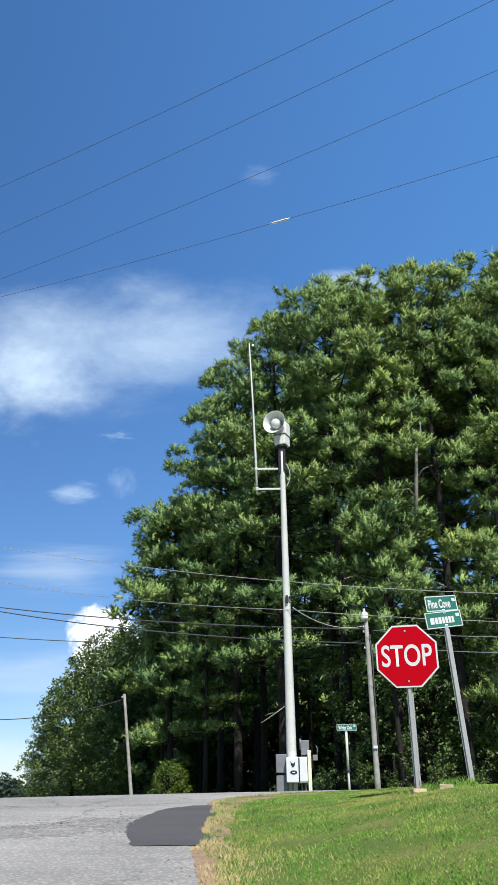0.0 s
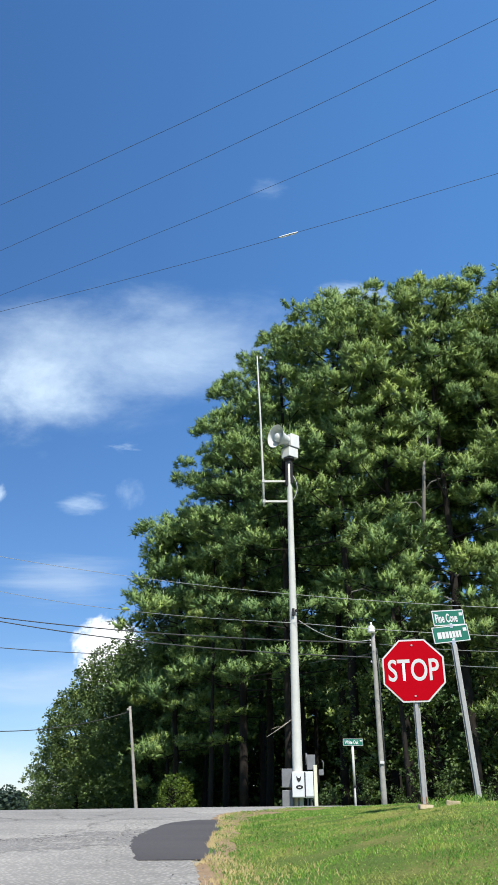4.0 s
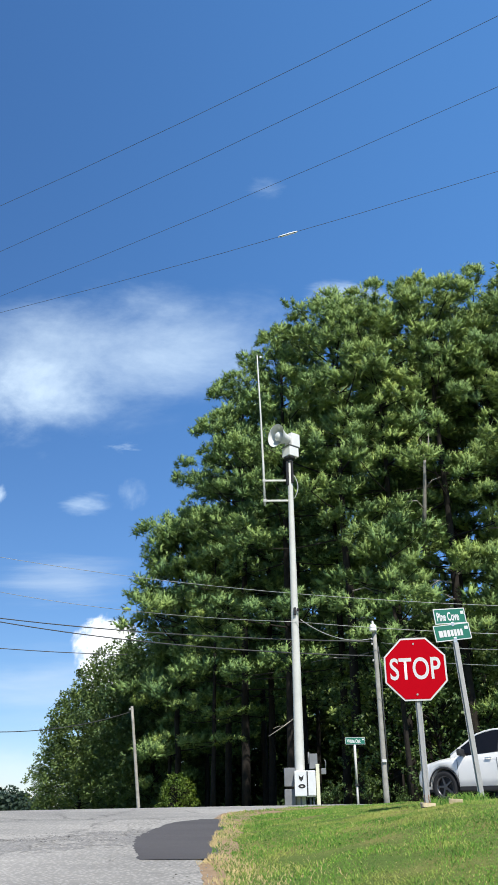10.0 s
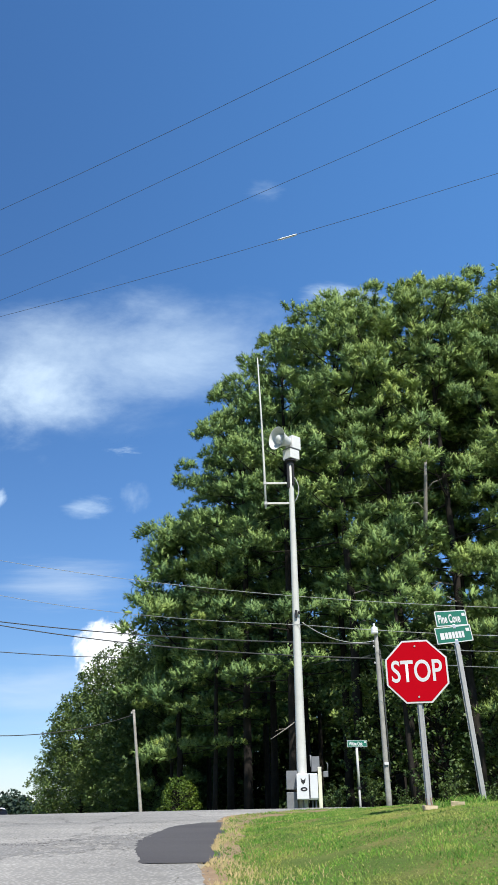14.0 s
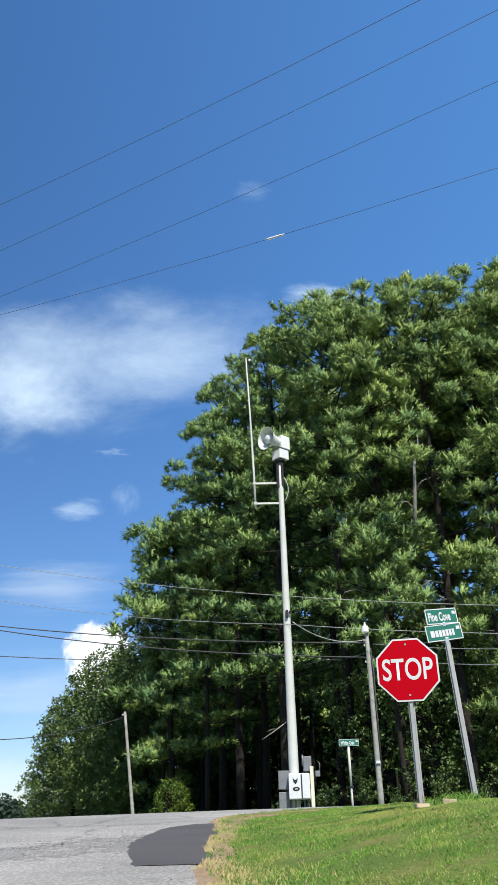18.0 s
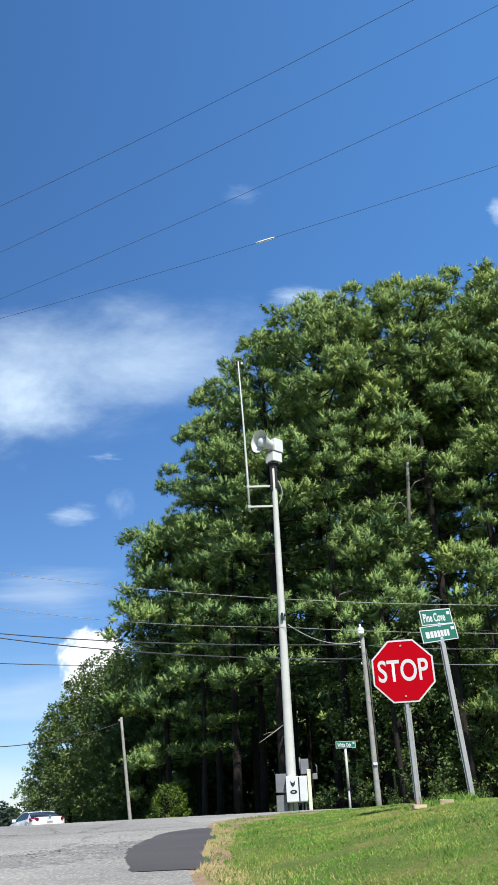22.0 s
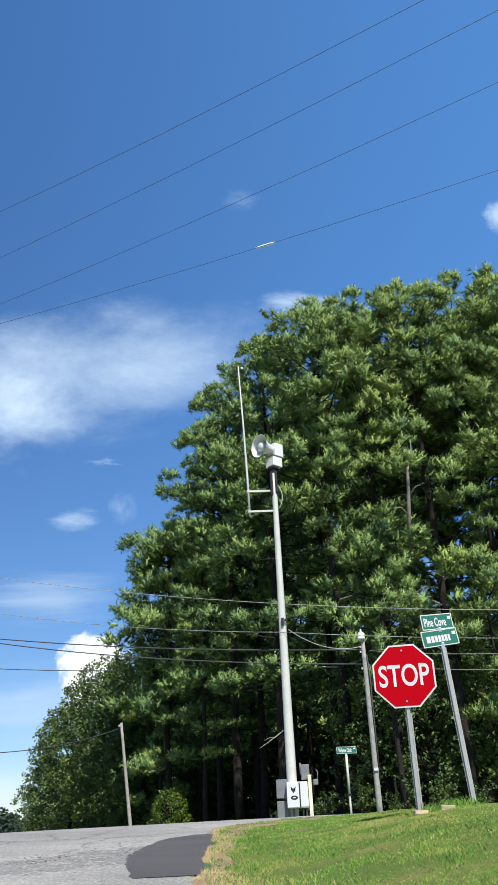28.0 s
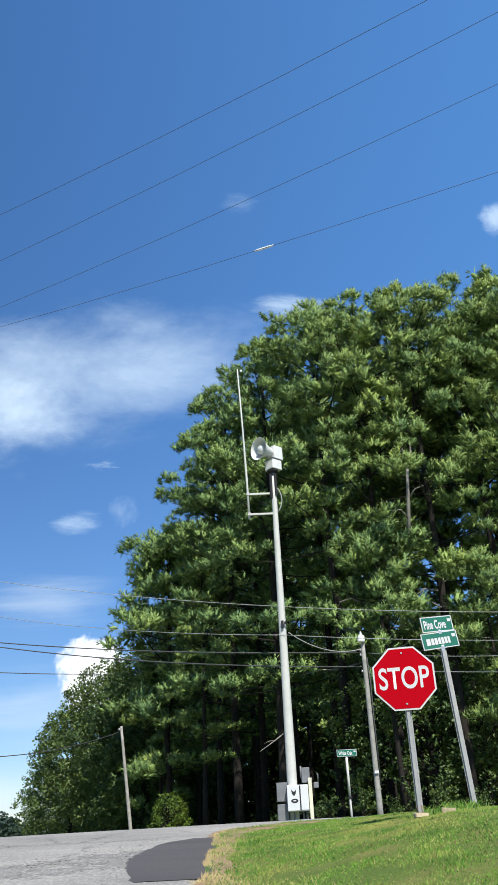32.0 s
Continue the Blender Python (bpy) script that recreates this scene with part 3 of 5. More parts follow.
def build_grass():
    rng = np.random.default_rng(11)
    n = 200000
    y = 4.6 + (rng.random(n) ** 1.7) * 13
    x = -0.9 + rng.random(n) * 7.0
    ok = x < 0.34 * y + 0.5
    x, y = x[ok], y[ok]
    off = np.minimum(x - edge_x(y), -5.6 - beside_lane(x, y))
    clump = np.array([noise.noise(Vector((a * 2.3, b * 1.6, 0))) for a, b in zip(x, y)])
    keep = (off > 0.03) & (rng.random(len(x)) < np.clip(off * 1.0 + 0.40, 0, 1)) & (clump > -1.15 + 0.4 * rng.random(len(x)))
    x, y, off, clump = x[keep], y[keep], off[keep], clump[keep]
    n = len(x)
    h = rng.uniform(0.014, 0.036, n) * (0.6 + 0.9 * np.clip(clump + 0.25, 0, 1))
    blades("grass", "short mown grass with dry yellow patches", x, y, h, rng.uniform(0.0022, 0.005, n) * (0.6 + y / 11), rng, M["grass"])
    n = 6500
    y = 5.0 + rng.random(n) ** 1.2 * 9.5
    x = edge_x(y) + np.abs(rng.normal(0, 1, n)) * (0.10 + 0.20 * smooth(8.6, 7.0, y)) * (1 + 0.6 * np.sin(y * 1.9)) - np.where(y < 8.1, 0.10, 0.0) * rng.random(n)
    c = np.array([noise.noise(Vector((a * 1.9, b * 1.1, 5))) for a, b in zip(x, y)])
    ok = (c > np.where(y < 8.4, -0.32, 0.0)) & (rng.random(n) < np.clip(1.25 - (y - 7.0) * 0.22, 0.12, 1))
    x, y = x[ok], y[ok]
    n = len(x)
    m = 16000
    u, v = rng.uniform(-0.2, 11, m), rng.uniform(-6, 16, m)
    off = np.minimum(u - edge_x(v), -5.6 - beside_lane(u, v))
    ok = ((v < 4.6) | (u > 0.34 * v + 0.5)) & (off > 0.1)
    u, v = u[ok], v[ok]
    m = len(u)
    blades("rough_grass", "uneven mown grass on the bank", u, v, rng.uniform(0.02, 0.05, m), rng.uniform(0.006, 0.012, m), rng, M["grass"])
    spot = rng.integers(0, 5, 420)
    cx, cy = np.array([2.42, 2.52, 2.66, 2.78, 2.06])[spot], np.array([10.35, 10.45, 10.30, 10.52, 9.98])[spot]
    blades("weeds", "taller green weeds at the foot of the posts", cx + rng.normal(0, 0.07, 420), cy + rng.normal(0, 0.05, 420), rng.uniform(0.04, 0.13, 420), rng.uniform(0.003, 0.008, 420), rng, M["grass"])
    blades("dry_grass", "dry straw-coloured grass along the road edge", x, y, rng.uniform(0.012, 0.045, n), rng.uniform(0.002, 0.0045, n), rng, M["straw"])


build_grass()


# ---------------------------------------------------------------- trees
def facing(V, N):
    """Turn each triangle so that its front lies on the side of its soft normal."""
    g = np.cross(V[:, 1] - V[:, 0], V[:, 2] - V[:, 0])
    back = (g * N).sum(1) < 0
    V[back] = V[back][:, ::-1]
    return V


def fingers(rng, roots, ways, outs, blades, length, reach, radius):
    """Upright needle fingers: a slim body of packed needles and, all round it, needles that lean
    towards its tip, one connected piece each. Gives points, triangles and each point's soft normal."""
    n = len(roots)
    w = ways
    u = unit(np.cross(w, rng.normal(size=(n, 3))))
    v = np.cross(w, u)
    size = rng.uniform(0.7, 1.3, (n, 1))
    L, R = length * size, radius * size
    P, N = [roots], [unit(outs - w * 0.6)]
    for high, wide, spin in ((0.28, 1.0, 0.0), (0.70, 0.85, 0.785)):
        for k in range(4):
            d = u * math.cos(spin + k * math.pi / 2) + v * math.sin(spin + k * math.pi / 2)
            P.append(roots + w * L * (high + rng.uniform(-0.12, 0.12, (n, 1))) + d * R * wide * rng.uniform(0.6, 1.3, (n, 1)))
            N.append(unit(d + w * (high - 0.3) + outs * 0.35))
    P.append(roots + w * L * 0.95)
    N.append(unit(w + outs * 0.4))
    core, CN = np.stack(P, 1), np.stack(N, 1)
    F = [(0, 1 + (k + 1) % 4, 1 + k) for k in range(4)]
    for k in range(4):
        F += [(1 + k, 1 + (k + 1) % 4, 5 + k), (1 + (k + 1) % 4, 5 + (k + 1) % 4, 5 + k), (5 + k, 5 + (k + 1) % 4, 9)]
    pick = rng.integers(1, 10, (n, blades))
    rows = np.arange(n)[:, None]
    root, rn = core[rows, pick], CN[rows, pick]
    wb = w[:, None, :]
    high = np.where(pick < 5, 0.35, np.where(pick < 9, 0.7, 1.3))[:, :, None]
    d = unit(rn + wb * high * rng.uniform(0.1, 0.75, (n, blades, 1)) + rng.normal(size=(n, blades, 3)) * 0.45)
    far = reach * size[:, None, :] * rng.uniform(0.72, 1.08, (n, blades, 1))
    flat = unit(np.cross(d, rng.normal(size=(n, blades, 3))))
    A = root + flat * radius * rng.uniform(0.36, 0.60, (n, blades, 1)) + d * far * 0.4
    B = root + d * far
    BN = unit(rn * 0.55 + d * 0.6 + outs[:, None, :] * 0.3)
    total = 10 + 2 * blades
    pts = np.concatenate([core, np.stack([A, B], 2).reshape(n, blades * 2, 3)], 1)
    nrm = np.concatenate([CN, np.repeat(BN, 2, axis=1)], 1)
    first = rows * total
    body = first[:, :, None] + np.array(F)[None]
    back = ((np.cross(A - root, B - root) * BN).sum(2) < 0)[:, :, None]
    a = first + 10 + 2 * np.arange(blades)[None]
    tips = np.stack([first + pick, a, a + 1], 2)
    tips = np.where(back, tips[:, :, [0, 2, 1]], tips)
    return pts.reshape(-1, 3), np.concatenate([body, tips], 1).reshape(-1, 3), nrm.reshape(-1, 3)


def tuft_mesh(name, P, F, N, material):
    me = bpy.data.meshes.new(name)
    me.vertices.add(len(P))
    me.vertices.foreach_set("co", P.ravel())
    me.loops.add(F.size)
    me.loops.foreach_set("vertex_index", F.ravel().astype(np.int32))
    me.polygons.add(len(F))
    me.polygons.foreach_set("loop_start", np.arange(0, F.size, 3, dtype=np.int32))
    me.polygons.foreach_set("use_smooth", np.ones(len(F), dtype=bool))
    me.update(calc_edges=True)
    me.normals_split_custom_set_from_vertices(N.tolist())
    me.materials.append(material)
    return me


def pine_plan(rng, height, low, spread, limbs, shoot_count, swell, gaps, skirt):
    """Limbs of a pine as (start, end, thickness), and the fingers of needles on their twigs."""
    shape_u = [0.0, 0.12, 0.35, 0.6, 0.8, 0.93, 1.0]
    shape_r = [skirt, max(0.90, skirt), 1.0, 0.92, 0.74, 0.50, 0.20]
    out, shoots, ways, outs = [], [], [], []

    def clump(centre, size, k, lift):
        d = unit(rng.normal(size=(k, 3)) * np.array([1, 1, 0.75]) + np.array([0, 0, 0.38]) + lift)
        shoots.append(centre + d * np.array([size, size, size * 0.72]) * rng.uniform(0.15, 0.62, (k, 1)))
        ways.append(unit(d * 0.85 + np.array([0, 0, 0.62]) + lift * 0.4))
        outs.append(unit(d + lift * 0.6))

    for i in range(limbs):
        tier = i // 4
        u = min(1.0, ((tier + 0.5) * 4 / limbs) ** 0.66)
        z = height * (low + (1 - low) * u) + rng.normal(0, 0.22)
        a = tier * 1.1 + i * math.pi / 2 + rng.normal(0, 0.35)
        r = spread * np.interp(u, shape_u, shape_r) * rng.uniform(0.55, 1.14)
        if u < 0.6 and rng.random() < gaps:
            continue
        rise = r * (rng.uniform(-0.12, 0.18) + 0.55 * u * u)
        p0 = np.array([0, 0, z - rise * 0.3])
        p1 = np.array([math.cos(a) * r, math.sin(a) * r, z + rise])
        out.append((p0, p1, 0.02 + 0.007 * r))
        away = np.array([math.cos(a), math.sin(a), 0.0])
        cross = np.array([-math.sin(a), math.cos(a), 0.0])
        n = 3 + int(r * 1.0)
        heart = p0 + (p1 - p0) * 0.78
        wide = 0.32 * r + 0.25
        for c in range(n):
            q = rng.uniform(0, 2 * np.pi)
            e = math.sqrt((c + 0.5) / n)
            shift = away * math.cos(q) * e * wide + cross * math.sin(q) * e * wide * 1.1
            centre = heart + shift + np.array([0, 0, 0.35 * (1 - e) + rng.uniform(-0.1, 0.2) + rise * 0.2 * math.cos(q)])
            clump(centre, rng.uniform(0.48, 0.80) * swell, shoot_count, away * 0.35 + shift * 0.25)
    for k in range(14):
        wander = 0.15 + 0.10 * k
        clump(np.array([rng.normal(0, wander), rng.normal(0, wander), height - 0.28 * k - 0.8]), 0.55 * swell, shoot_count, np.array([0, 0, 0.5]))
    return out, np.concatenate(shoots), np.concatenate(ways), np.concatenate(outs)


def make_pine(seed, height, low, spread, limbs, blades=27, length=0.36, reach=0.235, radius=0.068, shoot_count=10, swell=1.0, gaps=0.12, skirt=0.62):
    rng = np.random.default_rng(seed)
    tree = thing("pine_tree", "tall green pine with a dense tufted crown", "tree", "pines along the road")
    plan, shoots, ways, outs = pine_plan(rng, height, low, spread, limbs, shoot_count, swell, gaps, skirt)
    bm = bmesh.new()
    zs = np.linspace(-0.4, height - 0.8, 9)
    r0 = 0.0085 * height
    tube([(rng.normal(0, 0.06), rng.normal(0, 0.06), z) for z in zs], [r0 * (1.12 - z / height) + 0.02 for z in zs], 9, bm)
    part("trunk", bm, M["shaded_bark"], tree, "rough grey-brown trunk darkened for crown shade", True)
    bm = bmesh.new()
    for p0, p1, t in plan:
        m = (p0 + p1) / 2 + np.array([0, 0, -0.04 * np.linalg.norm(p1 - p0)])
        tube([p0, m, p0 + (p1 - p0) * 0.9], [t, t * 0.7, t * 0.3], 4, bm, False)
    tube([(0, 0, height * low * 0.6), (0, 0, height - 1.2)], [0.06, 0.03], 5, bm)
    part("branching", bm, M["shaded_bark"], tree, "bare brown branching darkened for crown shade", True)
    if low > 0.28:
        bm = bmesh.new()
        for k in range(9):
            z, a, r = height * low * rng.uniform(0.62, 1.25), rng.uniform(0, 2 * np.pi), rng.uniform(1.2, 2.9)
            d = np.array([math.cos(a), math.sin(a), 0])
            p0, p1 = np.array([0, 0, z]), d * r + np.array([0, 0, z + rng.uniform(-0.5, 0.7)])
            mid = (p0 + p1) / 2 + np.array([rng.normal(0, 0.1), rng.normal(0, 0.1), rng.uniform(0.05, 0.3)])
            tube([p0, mid, p1], [0.05, 0.035, 0.012], 5, bm, False)
            tube([mid, mid + (p1 - mid) * 0.6 + np.array([rng.normal(0, 0.3), rng.normal(0, 0.3), rng.uniform(0.1, 0.5)])], [0.025, 0.008], 4, bm, False)
        part("bare_limbs", bm, M["dead_wood"], tree, "bare pale dead limbs", True)
    P, F, N = fingers(rng, shoots, ways, outs, blades, length, reach, radius)
    crown = new("crown", tuft_mesh("crown", P, F, N, M["needles"]))
    crown.parent = tree
    return tree


def leaf_quads(rng, centres, size):
    n = len(centres)
    a = unit(rng.normal(size=(n, 3)) * np.array([1, 1, 0.6]))
    b = unit(np.cross(a, rng.normal(size=(n, 3))))
    s = size * rng.uniform(0.6, 1.3, (n, 1))
    p = centres
    t1 = np.stack([p - a * s * 0.5, p + b * s * 0.32, p + a * s * 0.5], 1)
    t2 = np.stack([p - a * s * 0.5, p + a * s * 0.5, p - b * s * 0.32], 1)
    return np.concatenate([t1, t2])


def leaf_normals(rng, outs):
    n = unit(outs + rng.normal(size=outs.shape) * 0.45 + np.array([0, 0, 0.2]))
    return np.repeat(np.concatenate([n, n]), 3, axis=0)


def make_broadleaf(seed, height, spread, leaves, size, name="broadleaf_tree", label="broad-leaved tree with a dense dark green crown",
                   category="tree", group="broad-leaved trees along the road", material="leaves", low=0.12):
    rng = np.random.default_rng(seed)
    tree = thing(name, label, category, group)
    bm = bmesh.new()
    zs = np.linspace(-0.3, height * 0.85, 6)
    tube([(rng.normal(0, 0.08), rng.normal(0, 0.08), z) for z in zs], [0.014 * height * (1.1 - z / height) + 0.01 for z in zs], 8, bm)
    part("trunk", bm, M["shaded_bark"], tree, "grey trunk darkened for crown shade", True)
    bm, centres, outs = bmesh.new(), [], []
    balls = 56
    for i in range(balls):
        u = (i + 0.5) / balls
        z = height * (low + (0.97 - low) * u)
        r = spread * math.sqrt(max(0.03, 1 - ((u - 0.36) / 0.66) ** 2)) * rng.uniform(0.55, 1.0)
        a = i * 2.399 + rng.normal(0, 0.3)
        c = np.array([math.cos(a) * r, math.sin(a) * r, z])
        tube([(0, 0, z * 0.7), (c[0] * 0.5, c[1] * 0.5, z * 0.88), c], [0.05, 0.035, 0.012], 4, bm, False)
        bunch = 18
        k = leaves // balls // bunch
        rad = spread * rng.uniform(0.20, 0.36)
        d = unit(rng.normal(size=(k, 3)) + np.array([0, 0, 0.3]))
        hearts = c + d * rad * rng.uniform(0.7, 1.08, (k, 1)) * np.array([1, 1, 0.75])
        e = unit(rng.normal(size=(k, bunch, 3)))
        centres.append((hearts[:, None, :] + e * size * 1.7 * rng.uniform(0.4, 1.0, (k, bunch, 1))).reshape(-1, 3))
        outs.append(unit(d[:, None, :] * 0.6 + e).reshape(-1, 3))
    part("branching", bm, M["shaded_bark"], tree, "", True)
    V, N = leaf_quads(rng, np.concatenate(centres), size), leaf_normals(rng, np.concatenate(outs))
    crown = new("crown", tri_mesh("crown", facing(V, N[::3]), M[material], N))
    crown.parent = tree
    return tree


def make_scrub(seed, stems=14, size=0.14):
    """A loose shrub: arching stems from one root with leaves strung along them."""
    rng = np.random.default_rng(seed)
    shrub = thing("shrub", "straggly green shrub at the foot of the pines", "shrub", "undergrowth along the wood")
    bm, centres, outs = bmesh.new(), [], []
    for i in range(stems):
        a, r, h = rng.uniform(0, 2 * np.pi), rng.uniform(0.25, 1.2), rng.uniform(0.45, 1.75)
        d = np.array([math.cos(a), math.sin(a), 0])
        pts = [d * r * f ** 1.4 + np.array([0, 0, h * math.sin(f * 2.0) - 0.05]) for f in (0, 0.35, 0.7, 1.0)]
        tube(pts, [0.014, 0.011, 0.008, 0.004], 4, bm, False)
        k = 34
        f = rng.uniform(0.3, 1.0, k)
        line = np.stack([d[0] * r * f ** 1.4, d[1] * r * f ** 1.4, h * np.sin(f * 2.0)], 1)
        e = unit(rng.normal(size=(k, 3)) + np.array([0, 0, 0.4]))
        centres.append(line + e * rng.uniform(0.04, 0.22, (k, 1)))
        outs.append(e)
    part("branching", bm, M["shaded_bark"], shrub, "thin brown stems darkened for shade under the pines", True)
    V, N = leaf_quads(rng, np.concatenate(centres), size), leaf_normals(rng, np.concatenate(outs))
    leaves = new("leaves", tri_mesh("leaves", facing(V, N[::3]), M["leaves"], N))
    leaves.parent = shrub
    return shrub


def set_down(tree, x, y, turn=0, size=1.0):
    tree.matrix_basis = pose(x, y, float(ground_z(x, y)), 0, 0, turn)
    tree.scale = (size, size, size)


def plant(kinds, spots):
    """kinds: models; spots: (model, x, y, turn, size). The first use of a model is the model itself."""
    used = set()
    for k, x, y, turn, size in spots:
        t = kinds[k]
        if k in used:
            t = copy_thing(kinds[k], pose(x, y, 0))
        used.add(k)
        set_down(t, x, y, turn, size)


def dead_limb():
    """One bare grey branch that hangs out of the dark under the pines."""
    bm = tube([(2.6, 43.2, 5.8), (2.2, 41.5, 5.32), (1.66, 41.0, 4.92), (0.9, 40.5, 4.42)], [0.045, 0.036, 0.026, 0.013], 6)
    tube([(1.66, 41.0, 4.92), (1.4, 40.8, 4.9), (1.12, 40.7, 4.78)], [0.02, 0.014, 0.008], 5, bm)
    limb = part("dead_branch", bm, M["dead_wood"], pine_at(2.4, 43.5), "bare pale dead branch", True)
    limb.matrix_parent_inverse = limb.parent.matrix_basis.inverted()


def bare_leader():
    """A forked grey leader that has lost its needles, among the crowns."""
    bm = tube([(8.5, 36.9, 12.6), (8.52, 36.0, 14.4), (8.6, 35.6, 15.9), (8.7, 35.5, 17.1)], [0.11, 0.10, 0.085, 0.06], 8)
    tube([(8.7, 35.5, 17.1), (8.56, 35.45, 17.6), (8.44, 35.4, 18.0)], [0.05, 0.035, 0.015], 6, bm)
    tube([(8.7, 35.5, 17.1), (8.92, 35.5, 17.5), (8.98, 35.45, 18.1)], [0.05, 0.03, 0.012], 6, bm)
    tube([(8.56, 35.8, 15.2), (8.9, 35.5, 15.6), (9.3, 35.3, 15.7)], [0.035, 0.025, 0.01], 5, bm)
    tube([(8.5, 36.0, 14.3), (8.1, 35.6, 14.6), (7.6, 35.4, 14.5)], [0.035, 0.025, 0.01], 5, bm)
    leader = part("bare_leader", bm, M["dead_wood"], pine_at(9.9, 37.0), "bare grey forked leader", True)
    leader.matrix_parent_inverse = leader.parent.matrix_basis.inverted()


def pine_at(x, y):
    return min((o for o in scene.objects if o.name.startswith("pine_tree")), key=lambda o: abs(o.location.x - x) + abs(o.location.y - y))


pines = [make_pine(21, 28.0, 0.33, 5.2, 58, gaps=0.3), make_pine(22, 28.0, 0.17, 4.9, 64, skirt=1.12), make_pine(23, 28.0, 0.39, 5.4, 54, gaps=0.25),
         make_pine(24, 12.0, 0.12, 2.6, 44), make_pine(25, 28.0, 0.27, 5.4, 60, 10, 0.62, 0.42, 0.13, 4, 1.15),
         make_pine(26, 12.0, 0.22, 2.5, 24, gaps=0.3)]
plant(pines, [
    (0, 9.9, 37.0, 10, 0.925), (2, 12.9, 37.5, 80, 0.93), (2, 14.8, 36.0, 150, 0.895), (4, 17.0, 36.5, 240, 0.93),
    (2, 7.3, 38.5, 35, 0.92), (0, 5.1, 40.0, 130, 0.967), (1, 2.2, 43.5, 200, 0.98), (1, -0.3, 48.5, 40, 0.965), (1, -1.4, 54.0, 75, 0.87),
    (3, -4.8, 56.0, 75, 1.63), (5, 6.6, 35.6, 0, 1.0), (5, 11.2, 35.0, 200, 0.84), (3, -5.6, 60.0, 40, 1.0), (1, -2.1, 49.5, 220, 0.58),
    (4, 19, 43, 0, 0.96), (4, 15, 44, 70, 0.93), (4, 9.5, 45, 140, 0.93), (4, 5.5, 48, 210, 0.92), (4, 3.5, 54, 280, 0.90), (4, 1, 61, 30, 0.90),
    (4, 12, 52, 180, 0.95), (4, 4, 66, 320, 0.9), (1, -3.2, 63, 320, 0.68), (4, 8.5, 50, 20, 0.92), (1, 14.6, 41.5, 110, 0.90), (4, 1.4, 52.5, 250, 0.90),
    (4, -0.6, 72.0, 60, 0.85), (4, 6.0, 74.0, 150, 0.85), (4, 12.0, 68.0, 240, 0.85), (1, 11.6, 42.5, 160, 0.88)])
dead_limb()
bare_leader()

leafy = [make_broadleaf(31, 14.0, 4.6, 25000, 0.23), make_broadleaf(32, 11.0, 4.4, 23000, 0.23),
         make_broadleaf(34, 17.0, 5.6, 7000, 0.55, label="broad-leaved tree deep in the dark wood", group="trees deep in the wood", low=0.06),
         make_broadleaf(33, 2.6, 1.3, 4200, 0.13, "bush", "bright green leafy bush at the wood's edge", "bush", "bushes at the wood's edge", "bush", 0.05)]
plant(leafy, [(0, -11.4, 72.0, 0, 1.05), (1, -16.2, 82.0, 60, 1.12), (0, -20.8, 95.0, 120, 0.68), (0, -8.9, 68.0, 260, 0.92),
              (1, -7.3, 64.0, 20, 0.74), (0, -11.0, 84.0, 200, 1.0), (1, -15.5, 96, 30, 1.0), (0, -6.8, 66.0, 110, 1.06), (3, -3.9, 45.8, 0, 0.8),
              (2, -6.0, 82.0, 0, 1.0), (2, -1.0, 84.0, 50, 1.0), (2, 4.0, 85.0, 100, 1.0), (2, 9.0, 83.0, 150, 1.0), (2, 14.0, 79.0, 200, 1.0), (2, 19.0, 72.0, 250, 1.0), (2, 24.0, 64.0, 300, 1.0), (2, 22.0, 52.0, 20, 0.9), (2, 26.0, 42.0, 70, 0.9)])


saplings = [make_broadleaf(35, 8.5, 2.4, 8000, 0.20, "sapling", "slender shaded broad-leaved sapling under the pines", "tree", "saplings under the pines", low=0.2)]
plant(saplings, [(0, 8.6, 38.6, 0, 0.95), (0, 11.4, 39.6, 70, 0.8), (0, 6.3, 39.8, 210, 0.9), (0, 15.8, 37.5, 30, 1.0)])
scrub = [make_scrub(61), make_scrub(62, 11, 0.13), make_scrub(63, 16, 0.13)]
plant(scrub, [(0, 3.4, 34.3, 0, 0.62), (1, 4.8, 34.8, 80, 0.7), (2, 6.0, 34.4, 160, 0.6), (1, 6.9, 35.2, 250, 1.0), (0, 8.2, 34.9, 30, 0.7), (2, 9.8, 35.6, 310, 0.8),
              (1, 11.2, 34.6, 20, 0.7), (0, 2.9, 35.6, 200, 0.5), (2, 5.2, 36.2, 90, 0.9), (1, 8.4, 36.6, 150, 1.0)])


# ---------------------------------------------------------------- signs
def octagon(r):
    return [(r * math.cos(math.pi / 8 + k * math.pi / 4), r * math.sin(math.pi / 8 + k * math.pi / 4)) for k in range(8)]


